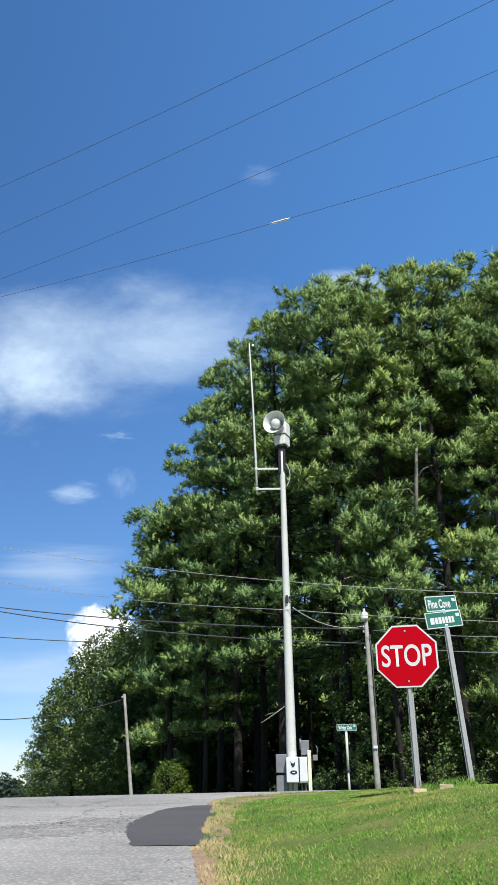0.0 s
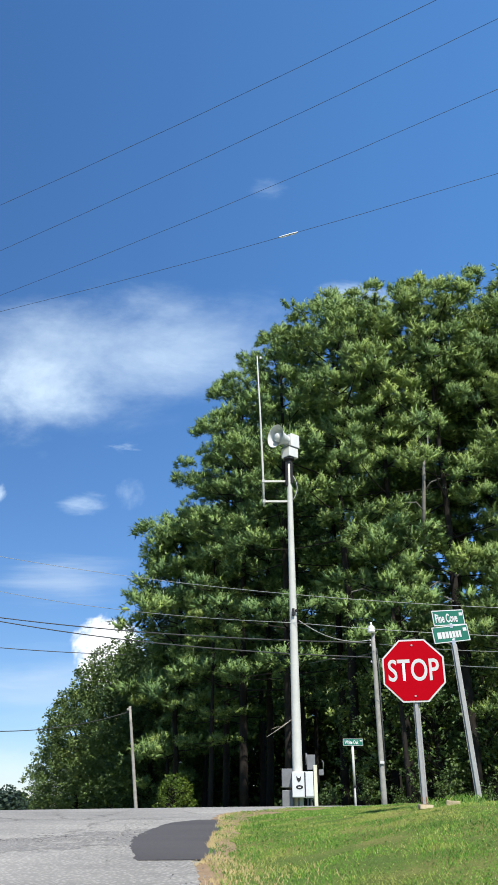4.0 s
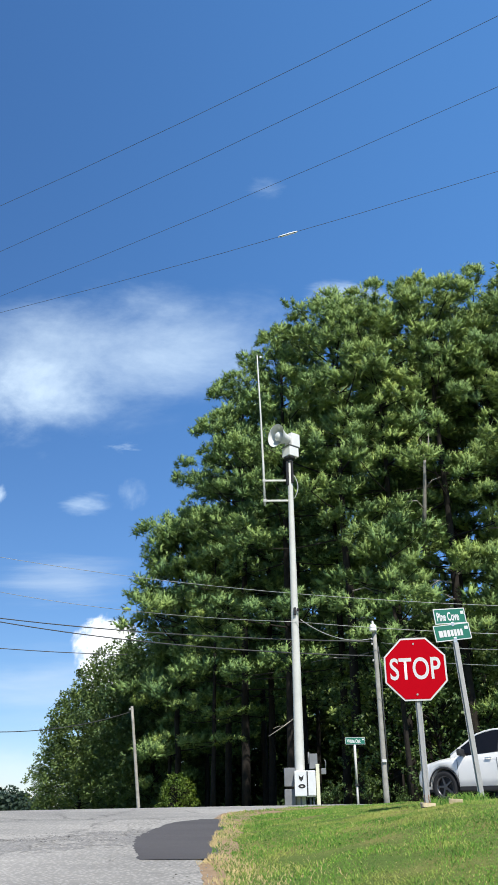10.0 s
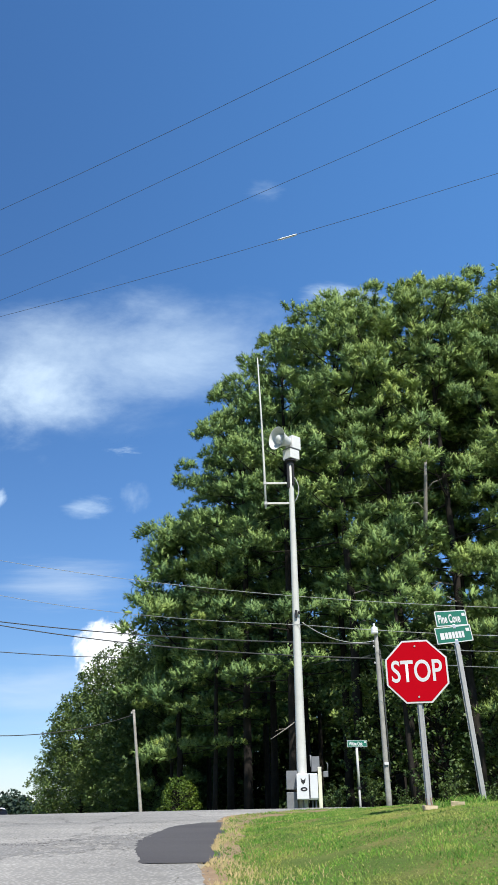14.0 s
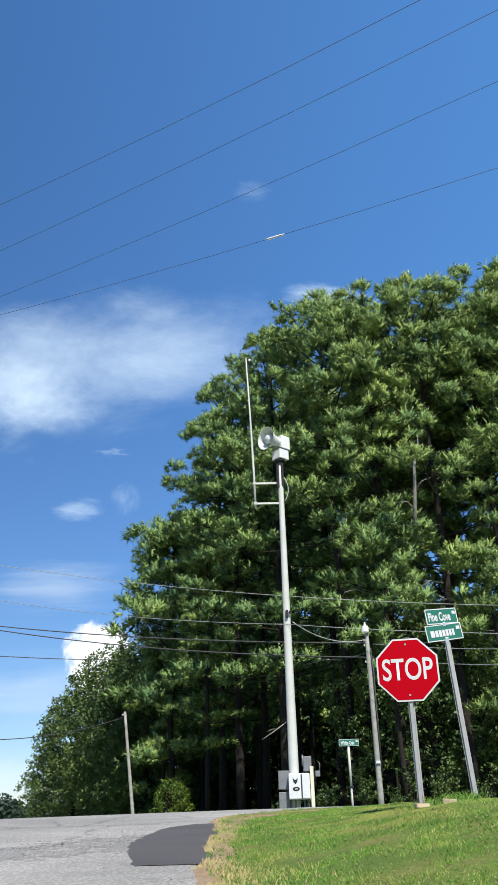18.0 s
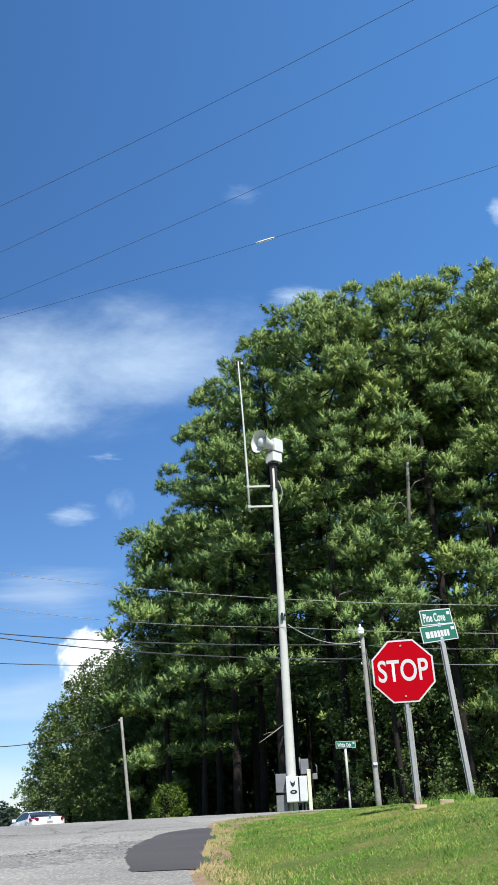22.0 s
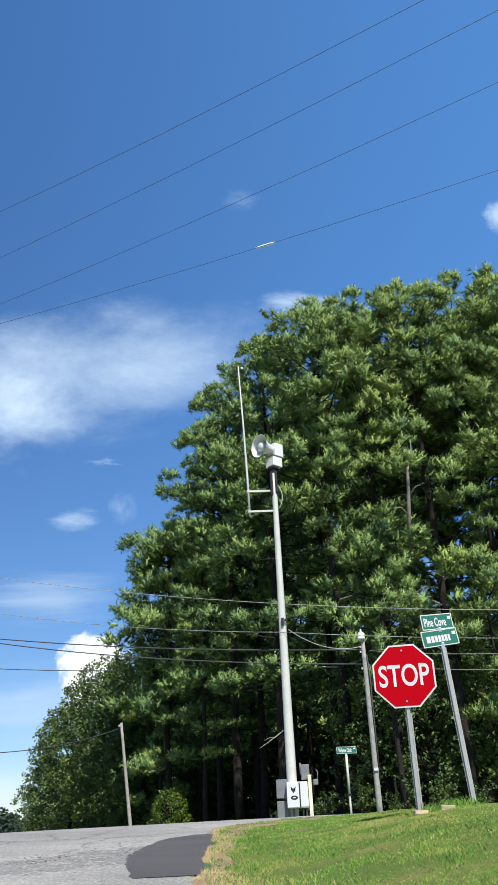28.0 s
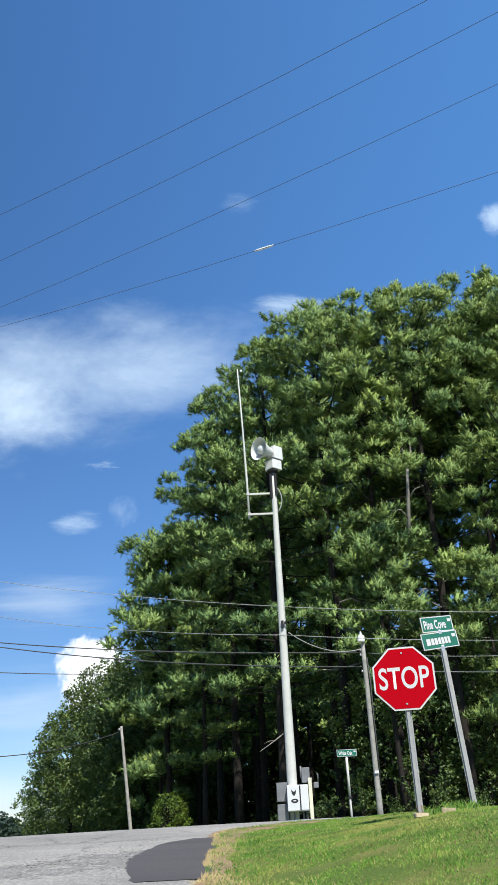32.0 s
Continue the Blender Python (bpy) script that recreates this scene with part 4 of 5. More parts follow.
def u_post(height, w=0.075, d=0.035):
    """A rolled U-channel post with flanges, open to the back."""
    o = [(-w / 2, d / 2), (-w / 2 + 0.018, d / 2), (-w / 2 + 0.026, -d / 2 + 0.008), (w / 2 - 0.026, -d / 2 + 0.008), (w / 2 - 0.018, d / 2), (w / 2, d / 2),
         (w / 2, d / 2 - 0.005), (w / 2 - 0.014, d / 2 - 0.005), (w / 2 - 0.020, -d / 2), (-w / 2 + 0.020, -d / 2), (-w / 2 + 0.014, d / 2 - 0.005), (-w / 2, d / 2 - 0.005)]
    bm = bmesh.new()
    lo = [bm.verts.new((x, y, -0.3)) for x, y in o]
    hi = [bm.verts.new((x, y, height)) for x, y in o]
    for k in range(len(o)):
        j = (k + 1) % len(o)
        bm.faces.new((lo[k], lo[j], hi[j], hi[k]))
    bm.faces.new(lo[::-1])
    bm.faces.new(hi)
    bmesh.ops.recalc_face_normals(bm, faces=bm.faces)
    return bm


def build_stop_sign():
    s = thing("stop_sign", "red octagonal stop sign on a galvanised post in grass", "road sign", at=pose(2.02, 9.95, 1.36, 0, 0.3, -14))
    top = 1.50
    part("post", u_post(top + 0.3), M["galv"], s, "galvanised channel post")
    part("post_stub", u_post(0.13, 0.084, 0.042), M["rust"], s, "rusty brown ground stub", at=pose(0, 0.004, 0.0))
    R = 0.372 / math.cos(math.pi / 8)
    z = 1.5 + 0.035
    panel = part("panel", prism(octagon(R), 0.004), M["white_sheet"], s, "white-rimmed panel", at=pose(0, -0.030, z))
    part("face", prism(octagon(R - 0.022), 0.002), M["red"], panel, "red reflective face", at=pose(0, -0.0045, 0))
    lettering("STOP", 0.262, 0.61, M["white_sheet"], panel, pose(0, -0.007, 0.005), thick=0.014)
    for h in (0.30, -0.30):
        part("bolt", lathe([(0, -0.006), (0.011, -0.006), (0.013, 0.0)], 10, axis="Y"), M["galv"], panel, at=pose(0, -0.006, h))


build_stop_sign()


def blade(parent, text, width, height, at, bars=None, suffix=True):
    o = [(-width / 2, -height / 2), (width / 2, -height / 2), (width / 2, height / 2), (-width / 2, height / 2)]
    p = part("blade", prism(o, 0.006), M["white_sheet"], parent, "green street name blade with white rim", at=at)
    i = 0.012
    o = [(-width / 2 + i, -height / 2 + i), (width / 2 - i, -height / 2 + i), (width / 2 - i, height / 2 - i), (-width / 2 + i, height / 2 - i)]
    part("face", prism(o, 0.008), M["green"], p, "green face")
    if text:
        lettering(text, height * 0.58, width * 0.70, M["white_sheet"], p, pose(-width * 0.07, -0.0065, -height * 0.02), thick=0.028)
    elif bars:
        for a, b in bars:
            part("bar", box((b - a) * width, 0.002, height * 0.40, ((a + b) / 2 * width, -0.006, -0.01)), M["white_sheet"], p, "white lettering bar")
    if suffix:
        part("bar", box(width * 0.10, 0.002, height * 0.2, (width * 0.40, -0.006, height * 0.2)), M["white_sheet"], p, "white lettering bar")
    return p


def build_street_sign():
    s = thing("street_name_sign", "leaning post with two green street name blades", "road sign", "street name signs", at=pose(2.83, 10.6, 1.372, 0, -3.0, -8))
    part("post", u_post(1.97), M["galv"], s, "galvanised channel post")
    part("bracket", box(0.05, 0.03, 0.09, (0, 0, 1.99), 0.006), M["alu"], s, "blade bracket")
    blade(s, "Pine Cove", 0.45, 0.205, pose(-0.02, -0.012, 2.315, 0, -2, 18))
    part("bracket", box(0.04, 0.03, 0.06, (0, 0, 2.205), 0.006), M["alu"], s, "blade bracket")
    blade(s, "", 0.50, 0.215, pose(-0.02, -0.012, 2.10, 0, -4, 14), bars=[(-0.38, -0.27), (-0.25, -0.17), (-0.15, -0.07), (-0.05, 0.02), (0.04, 0.11), (0.13, 0.20), (0.22, 0.28)])


build_street_sign()


def build_far_street_sign():
    s = thing("street_name_sign", "small green street name sign on a thin post", "road sign", "street name signs", at=pose(4.08, 33.0, float(ground_z(4.08, 33.0))))
    part("post", tube([(0, 0, -0.3), (0, 0, 0.85)], 0.045, 8), M["galv"], s, "grey lower post", True)
    part("sleeve", tube([(0, 0, 0.85), (0, 0, 2.33)], 0.050, 8), M["pole_white"], s, "pale upper post", True)
    part("clamp", box(0.16, 0.13, 0.07, (0, 0, 0.86), 0.01), M["dark"], s, "dark clamp")
    blade(s, "White Oak", 0.78, 0.25, pose(0.02, -0.06, 2.45, 0, 0, 4))


build_far_street_sign()


def build_bricks():
    rng = np.random.default_rng(4)
    for x, y, turn in ((1.98, 9.72, 8), (2.27, 9.62, -12)):
        bm = box(0.15, 0.08, 0.05, (0, 0, 0.008), 0.006)
        for v in bm.verts:
            v.co += Vector(rng.normal(0, 0.003, 3))
        ob = new("brick", mesh_of("brick", bm, M["brick"]))
        ob.matrix_basis = pose(x, y, float(ground_z(x, y)) + 0.018, 0, 3, turn)
        tagged(ob, "tan brick half sunk in the grass", "brick", "bricks by the sign")


build_bricks()


# ---------------------------------------------------------------- the warning siren
def build_siren():
    x, y = 1.85, 32.0
    gz = float(ground_z(x, y))
    s = thing("warning_siren", "pale steel pole with a rotating horn siren and antenna", "siren", at=pose(x, y, gz, 0, 0.0, 0))
    top = 15.12 - gz
    zs = np.linspace(-0.5, top, 12)
    part("pole", tube([(0, 0, z) for z in zs], [0.20 - 0.095 * max(0, z) / top for z in zs], 20), M["pole_white"], s, "tapered off-white pole", True)
    part("neck", tube([(0, 0, top - 0.02), (0, 0, top + 0.12), (0, 0, top + 0.14), (0, 0, top + 0.22)], [0.15, 0.15, 0.24, 0.24], 18), M["dark"], s, "dark bearing collar")
    part("sleeve", tube([(-0.11, -0.06, top - 1.1), (-0.11, -0.06, top)], 0.07, 8), M["dark"], s, "dark conduit")
    part("sleeve", tube([(0.09, -0.10, top - 1.0), (0.09, -0.10, top)], 0.06, 8), M["dark"], s, "dark conduit")
    pts = [(0.12 + 0.20 * math.sin(math.pi * u) ** 0.8, -0.05, top - 0.6 - 1.15 * u) for u in np.linspace(0, 1, 12)]
    part("cable", tube(pts, 0.020, 6), M["wire"], s, "pale cable loop", True)
    # the rotating head, whose horn looks along -y before it is turned
    head = new("siren_head")
    head.parent = s
    head.matrix_basis = pose(0, 0, top + 0.22)
    tagged(head, "rotating siren head")
    part("rotor_box", box(0.52, 0.54, 0.46, (0, 0.06, 0.24), 0.03), M["siren"], head, "off-white rotor box")
    part("rotor_lid", box(0.58, 0.60, 0.04, (0, 0.06, 0.49), 0.012), M["grey_box"], head, "grey seam plate")
    part("housing", box(0.48, 0.50, 0.64, (0, 0.20, 0.83), 0.04), M["siren"], head, "off-white chopper housing")
    prof = [(0.18, 0.0), (0.21, -0.15), (0.28, -0.36), (0.38, -0.55), (0.50, -0.72), (0.525, -0.74), (0.505, -0.725), (0.37, -0.53), (0.26, -0.35), (0.19, -0.15), (0.15, 0.0)]
    part("horn", lathe(prof, 32, axis="Y", at=(0, -0.04, 0.86)), M["siren"], head, "flared white horn", True)
    part("horn_core", lathe([(0, -0.70), (0.13, -0.685), (0.20, -0.62), (0.215, -0.5), (0.19, -0.3), (0.12, -0.1)], 24, axis="Y", at=(0, -0.04, 0.86)), M["siren_in"], head, "pale inner cone", True)
    for a in (30, 150, 270):
        c, q = math.cos(radians(a)), math.sin(radians(a))
        part("horn_strut", tube([(c * 0.15, -0.48, 0.86 + q * 0.15), (c * 0.37, -0.57, 0.86 + q * 0.37)], 0.018, 6), M["siren_in"], head)
    # the antenna on its two arms
    mast = part("antenna_mast", tube([(-1.12, 0, 13.1 - gz), (-1.16, 0, 14.9 - gz), (-1.24, 0, 17.5 - gz), (-1.36, 0, 20.6 - gz)], [0.050, 0.050, 0.040, 0.026], 8), M["pole_white"], s, "thin off-white antenna mast", True)
    part("antenna_tip", lathe([(0, 0), (0.05, 0.02), (0.05, 0.10), (0.0, 0.13)], 10), M["insulator"], mast, at=pose(-1.20, -0.02, 20.42 - gz))
    for h, l in ((13.32, -1.12), (14.25, -1.14)):
        part("arm", box(abs(l) - 0.05, 0.07, 0.085, (l / 2, 0, h - gz), 0.01), M["pole_white"], s, "pale square antenna arm")
        part("clamp", box(0.14, 0.12, 0.14, (l, 0, h - gz), 0.02), M["galv"], s)
    # wire bracket half way up
    part("wire_bracket", box(0.10, 0.16, 0.30, (0.0, -0.18, 8.5 - gz), 0.02), M["dark"], s, "dark wire bracket")
    part("insulator", lathe([(0, 0), (0.05, 0.01), (0.06, 0.06), (0.03, 0.12), (0, 0.13)], 10), M["dark"], s, at=pose(0.12, -0.2, 8.5 - gz))
    # boxes round the foot
    cab = part("control_cabinet", box(0.76, 0.5, 0.88, (0.15, -0.34, 2.11 - gz), 0.02), M["cabinet"], s, "white control cabinet")
    part("cabinet_door", box(0.44, 0.03, 0.82, (-0.02, -0.605, 2.11 - gz), 0.008), M["cabinet"], cab, "white cabinet door")
    part("seam", box(0.035, 0.02, 0.84, (0.225, -0.60, 2.11 - gz)), M["dark"], cab, "dark door gap")
    part("side_panel", box(0.28, 0.03, 0.80, (0.39, -0.60, 2.11 - gz), 0.008), M["cabinet"], cab)
    part("emblem", prism([(-0.09, 0.12), (-0.03, 0.05), (0.03, 0.05), (0.09, 0.12), (0.07, -0.02), (0.0, -0.10), (-0.07, -0.02)], 0.01), M["dark"], cab, "dark emblem", at=pose(0.0, -0.626, 2.28 - gz))
    part("emblem", lathe([(0, -0.006), (0.13, -0.006), (0.13, 0.0)], 20, axis="Y"), M["dark"], cab, "dark oval emblem", at=pose(0.02, -0.622, 2.02 - gz) @ Matrix.Diagonal((1, 1, 0.55, 1)))
    part("bar", box(0.10, 0.006, 0.03, (0.02, -0.632, 2.02 - gz)), M["white_sheet"], cab)
    part("junction_box", box(0.30, 0.26, 0.52, (0.50, -0.15, 2.88 - gz), 0.015), M["grey_box"], s, "grey junction box")
    part("junction_box", box(0.40, 0.34, 0.64, (-0.40, -0.12, 2.34 - gz), 0.015), M["grey_box"], s, "grey ribbed box")
    part("junction_box", box(0.40, 0.34, 0.70, (-0.40, -0.12, 1.58 - gz), 0.015), M["grey_box"], s, "grey ribbed box")
    for px in (0.0, 0.34, 0.46):
        part("conduit", tube([(px, -0.3, -0.2), (px, -0.3, 1.75 - gz)], 0.035, 8), M["grey_box"], s, "grey conduit", True)
    part("conduit", tube([(0.33, -0.2, 2.8 - gz), (0.33, -0.2, 3.2 - gz)], 0.03, 8), M["grey_box"], s, "grey conduit", True)
    return head


siren_head = build_siren()


def build_marker_post():
    x, y = 2.48, 31.6
    g = float(ground_z(x, y))
    s = thing("marker_post", "faded pale yellow marker post beside the siren", "post", at=pose(x, y, g))
    part("post", box(0.13, 0.06, 2.85 - g, (0, 0, (2.85 - g) / 2 - 0.1), 0.012), M["post_yellow"], s)
    part("cap", box(0.14, 0.07, 0.05, (0, 0, 2.85 - g - 0.1), 0.01), M["post_yellow"], s)
    part("meter", box(0.18, 0.14, 0.20, (0.22, 0.02, 2.52 - g), 0.02), M["grey_box"], s, "small grey meter box")
    part("pipe", tube([(0.30, 0.02, 2.60 - g), (0.31, 0.02, 2.86 - g), (0.27, 0.02, 2.92 - g)], 0.02, 6), M["grey_box"], s, "thin grey pipe", True)


build_marker_post()


# ---------------------------------------------------------------- poles and wires
def build_power_pole():
    x, y = 5.11, 32.6
    g = float(ground_z(x, y))
    s = thing("utility_pole", "weathered grey wooden utility pole with a white lamp", "utility pole", "utility poles", at=pose(x, y, g, 0, 0, 0))
    zs = np.linspace(-0.5, 7.94 - g, 8)
    part("pole", tube([(0, 0, z) for z in zs], [0.115 - 0.005 * max(0, z) for z in zs], 14), M["wood_pole"], s, "grey wooden pole", True)
    part("cap", lathe([(0.0, 0.30), (0.035, 0.28), (0.045, 0.17), (0.13, 0.12), (0.15, -0.10), (0.12, -0.14), (0.0, -0.14)], 14), M["insulator"], s, "white lamp head", at=pose(-0.06, -0.12, 7.93 - g))
    part("arm", tube([(0.0, 0, 7.6 - g), (-0.10, -0.16, 7.9 - g), (-0.06, -0.12, 8.05 - g)], 0.03, 6), M["galv"], s, "lamp arm", True)
    for h in (7.45, 7.25, 6.6):
        part("insulator", lathe([(0, 0), (0.035, 0.01), (0.04, 0.05), (0.02, 0.09), (0, 0.10)], 10), M["galv"], s, at=pose(-0.14, -0.10, h - g))
    part("tag", box(0.16, 0.02, 0.10, (0, -0.16, 2.9 - g)), M["white_sheet"], s, "small white tag")
    part("riser", tube([(0.13, -0.10, 2.5 - g), (0.12, -0.10, 5.0 - g), (0.15, -0.06, 6.2 - g), (0.10, -0.06, 7.2 - g)], 0.025, 6), M["cable"], s, "black riser cable", True)


def build_left_pole():
    x, y = -6.60, 52.0
    g = float(ground_z(x, y))
    s = thing("utility_pole", "thin leaning grey wooden utility pole by the wood", "utility pole", "utility poles", at=pose(x, y, g))
    zs = np.linspace(-0.5, 7.12 - g, 8)
    lean = -0.80 / (7.12 - g)
    part("pole", tube([(z * lean, 0, z) for z in zs], [0.115 - 0.005 * max(0, z) for z in zs], 12), M["wood_pole"], s, "grey wooden pole", True)
    part("insulator", lathe([(0, 0), (0.06, 0.01), (0.07, 0.07), (0.03, 0.13), (0, 0.14)], 10), M["galv"], s, at=pose(-0.80 - 0.1, -0.1, 6.87 - g))


build_power_pole()
build_left_pole()


def wire(a, b, sag, r, material, label, n=26, before=0.0, after=0.0):
    """A hanging wire from a to b, carried on past both ends."""
    a, b = Vector(a), Vector(b)
    pts = []
    for k in range(n + 1):
        u = -before + (1 + before + after) * k / n
        p = a.lerp(b, u)
        p.z -= sag * 4 * u * (1 - u)
        pts.append(p)
    ob = new("overhead_wire", mesh_of("overhead_wire", tube(pts, r, 6), material, True))
    return tagged(ob, label, "wire", "overhead wires")


WIRE_ROWS = [
    ((-4.51, 11.42, 11.5), (2.59, 7.39, 11.5), 0.07, 0.004, 'thin_cable', 'thin dark overhead wire high across the road', 3.0, 3.0),
    ((-4.89, 12.74, 11.5), (3.6, 7.63, 11.5), 0.06, 0.004, 'thin_cable', 'thin dark overhead wire high across the road', 3.0, 3.0),
    ((-5.16, 13.83, 11.2), (3.83, 8.58, 11.2), 0.08, 0.004, 'thin_cable', 'thin dark overhead wire high across the road', 3.0, 3.0),
    ((-4.46, 12.08, 9.6), (3.62, 8.65, 9.6), 0.07, 0.004, 'thin_cable', 'thin dark overhead wire high across the road', 3.0, 3.0),
    ((-11.62, 36.0, 12.11), (9.56, 30.0, 8.23), 0.35, 0.011, 'wire', 'thin grey overhead power wire', 0.5, 0.5),
    ((-12.05, 38.0, 10.95), (1.93, 31.8, 8.07), 0.25, 0.011, 'wire', 'thin grey overhead power wire', 0.6, 0),
    ((1.93, 31.8, 8.07), (9.25, 29.5, 7.07), 0.05, 0.011, 'wire', 'thin grey overhead power wire', 0, 1.0),
    ((-12.5, 40.0, 10.11), (5.1, 32.6, 7.41), 0.22, 0.025, 'cable', 'thick black overhead cable', 0.6, 0),
    ((-12.48, 40.0, 9.92), (5.2, 32.6, 6.83), 0.30, 0.025, 'cable', 'thick black overhead cable', 0.6, 0),
    ((-18.45, 60.0, 12.22), (0.0, 68.0, 13.1), 0.30, 0.03, 'cable', 'long black overhead cable running behind the wood', 0.6, 0.3),
    ((5.35, 32.6, 7.36), (8.86, 28.5, 6.33), 0.05, 0.012, 'wire', 'thin grey overhead power wire', 0, 1.5),
    ((5.31, 32.6, 6.79), (8.79, 28.5, 5.78), 0.05, 0.012, 'wire', 'thin grey overhead power wire', 0, 1.5),
    ((2.05, 31.7, 8.15), (5.03, 32.6, 7.54), 0.35, 0.016, 'wire', 'slack grey service wire', 0, 0),
    ((-12.43, 42.0, 4.86), (-7.47, 52.0, 6.8), 0.28, 0.022, 'cable', 'slack dark overhead wire', 0.8, 0),
]
for a, b, sag, r, m, label, before, after in WIRE_ROWS:
    wire(a, b, sag, r, M[m], label, 26, before, after)
bm = tube([(0.51, 10.0, 9.564), (0.57, 9.975, 9.562), (0.75, 9.895, 9.56), (0.81, 9.87, 9.562)], [0.010, 0.017, 0.017, 0.010], 8)
tagged(new("wire_splice", mesh_of("wire_splice", bm, M["splice"], True)), "bright metal splice sleeve on an overhead wire", "wire splice")


# ---------------------------------------------------------------- vehicles
def loft(sections, close=True):
    """Skin rings of points, which all have the same count."""
    bm = bmesh.new()
    rings = [[bm.verts.new(p) for p in s] for s in sections]
    n = len(rings[0])
    for a, b in zip(rings, rings[1:]):
        for k in range(n if close else n - 1):
            j = (k + 1) % n
            bm.faces.new((a[k], a[j], b[j], b[k]))
    if close:
        bm.faces.new(rings[0][::-1])
        bm.faces.new(rings[-1])
    bmesh.ops.recalc_face_normals(bm, faces=bm.faces)
    return bm


def make_wheel(car, x, y, r, name="wheel"):
    w = new(name)
    w.parent, w.matrix_basis = car, pose(x, y, r)
    s = 1 if y > 0 else -1
    tyre = [(r * 0.66, -0.10), (r * 0.93, -0.115), (r, -0.08), (r, 0.08), (r * 0.93, 0.115), (r * 0.66, 0.10), (r * 0.62, 0.0), (r * 0.66, -0.10)]
    part("tyre", lathe(tyre, 28, axis="Y"), M["tyre"], w, "black tyre", True)
    part("rim_ring", lathe([(r * 0.60, s * 0.02), (r * 0.67, s * 0.07), (r * 0.68, s * 0.10), (r * 0.64, s * 0.10), (r * 0.60, s * 0.06)], 28, axis="Y"), M["rim"], w, "bright rim ring", True)
    part("hub", lathe([(0, s * 0.085), (r * 0.16, s * 0.08), (r * 0.18, s * 0.03), (0, s * 0.02)], 14, axis="Y"), M["rim"], w)
    part("brake_disc", lathe([(0, s * 0.0), (r * 0.58, s * 0.0), (r * 0.58, s * 0.01), (0, s * 0.015)], 20, axis="Y"), M["black_trim"], w)
    for k in range(5):
        bm = box(r * 0.12, 0.03, r * 0.54, (0, s * 0.07, r * 0.38), 0.005)
        part("spoke", bm, M["rim"], w, at=pose(0, 0, 0, 0, 72 * k))
    return w


def make_car(name, label, d):
    """A passenger car along +x, its wheels on z = 0. d holds lengths, heights and widths."""
    car = thing(name, label, "car", "passing cars")
    L0, L1 = d["tail"], d["nose"]
    wr, zw = d["wheel"], d["wheel"]
    axles = (d["rear_axle"], d["front_axle"])
    xs = sorted(set(np.round(np.concatenate([np.linspace(L0, L1, 60)] + [np.linspace(a - wr * 1.25, a + wr * 1.25, 25) for a in axles]), 4)))
    sections = []
    for x in xs:
        w = float(np.interp(x, d["wx"], d["w"]))
        top = float(np.interp(x, d["tx"], d["t"]))
        low = float(np.interp(x, d["bx"], d["b"]))
        arch = low
        for a in axles:
            q = (wr * 1.18) ** 2 - (x - a) ** 2
            if q > 0:
                arch = max(arch, zw + math.sqrt(q))
        arch = min(arch, top - 0.15)
        side = [(w * 0.90, arch), (w * 0.985, arch + 0.03), (w, arch + (top - arch) * 0.3), (w, arch + (top - arch) * 0.55), (w * 0.985, arch + (top - arch) * 0.78),
                (w * 0.95, top - 0.05), (w * 0.88, top), (w * 0.5, top + 0.025)]
        ring = [(x, y, z) for y, z in side] + [(x, -y, z) for y, z in reversed(side)]
        sections.append(ring)
    body = part("body", loft(sections), M["paint"], car, "glossy white body", True)
    part("underbody", box(L1 - L0 - 0.5, d["w"][2] * 1.72, 0.34, ((L0 + L1) / 2, 0, 0.42), 0.04), M["black_trim"], car, "black underbody")
    # cabin: rings of base and roof points along the length
    def ring(x, f):
        b = float(np.interp(x, d["tx"], d["t"])) - 0.02
        z = float(np.interp(x, d["rx"], d["r"]))
        w0, w1 = d["cabin"] * 0.985, d["cabin"] * (1 - 0.33 * max(0.0, z - b) / 0.62)
        return b, z, w0, w1

    def side_strip(x0, x1, sgn, inset, n=12):
        rows = []
        for x in np.linspace(x0, x1, n):
            b, z, w0, w1 = ring(x, 0)
            w0, w1 = w0 - inset, w1 - inset
            rows.append([(x, sgn * (w0 + (w1 - w0) * u), b + (z - b) * u) for u in (0.0, 0.35, 0.7, 1.0)])
        return loft(rows, False)

    def top_strip(x0, x1, inset, n=12):
        rows = []
        for x in np.linspace(x0, x1, n):
            b, z, w0, w1 = ring(x, 0)
            w1 -= inset
            rows.append([(x, w1 * v, z - inset + 0.035 * (1 - v * v)) for v in (-1, -0.9, -0.5, 0, 0.5, 0.9, 1)])
        return loft(rows, False)

    ws0, ws1, rw1, rw0 = d["glass"]          # windscreen base, roof front, roof rear, rear window base
    part("windscreen", top_strip(ws1, ws0, 0.0), M["glass"], car, "dark windscreen", True)
    part("roof", top_strip(rw1, ws1, -0.004), M["paint"], car, "white roof", True)
    part("rear_window", top_strip(rw0, rw1, 0.0), M["glass"], car, "dark rear window", True)
    for sgn in (1, -1):
        part("side_window", side_strip(d["side"][0], d["side"][1], sgn, 0.0), M["glass"], car, "dark side windows", True)
        part("pillar", side_strip(rw0, d["side"][0], sgn, -0.003), M["paint"] if d["white_pillar"] else M["glass"], car, "rear pillar", True)
        part("pillar", side_strip(d["side"][1], ws0, sgn, -0.003), M["paint"], car, "white front pillar", True)
        b, z, w0, w1 = ring(d["post"], 0)
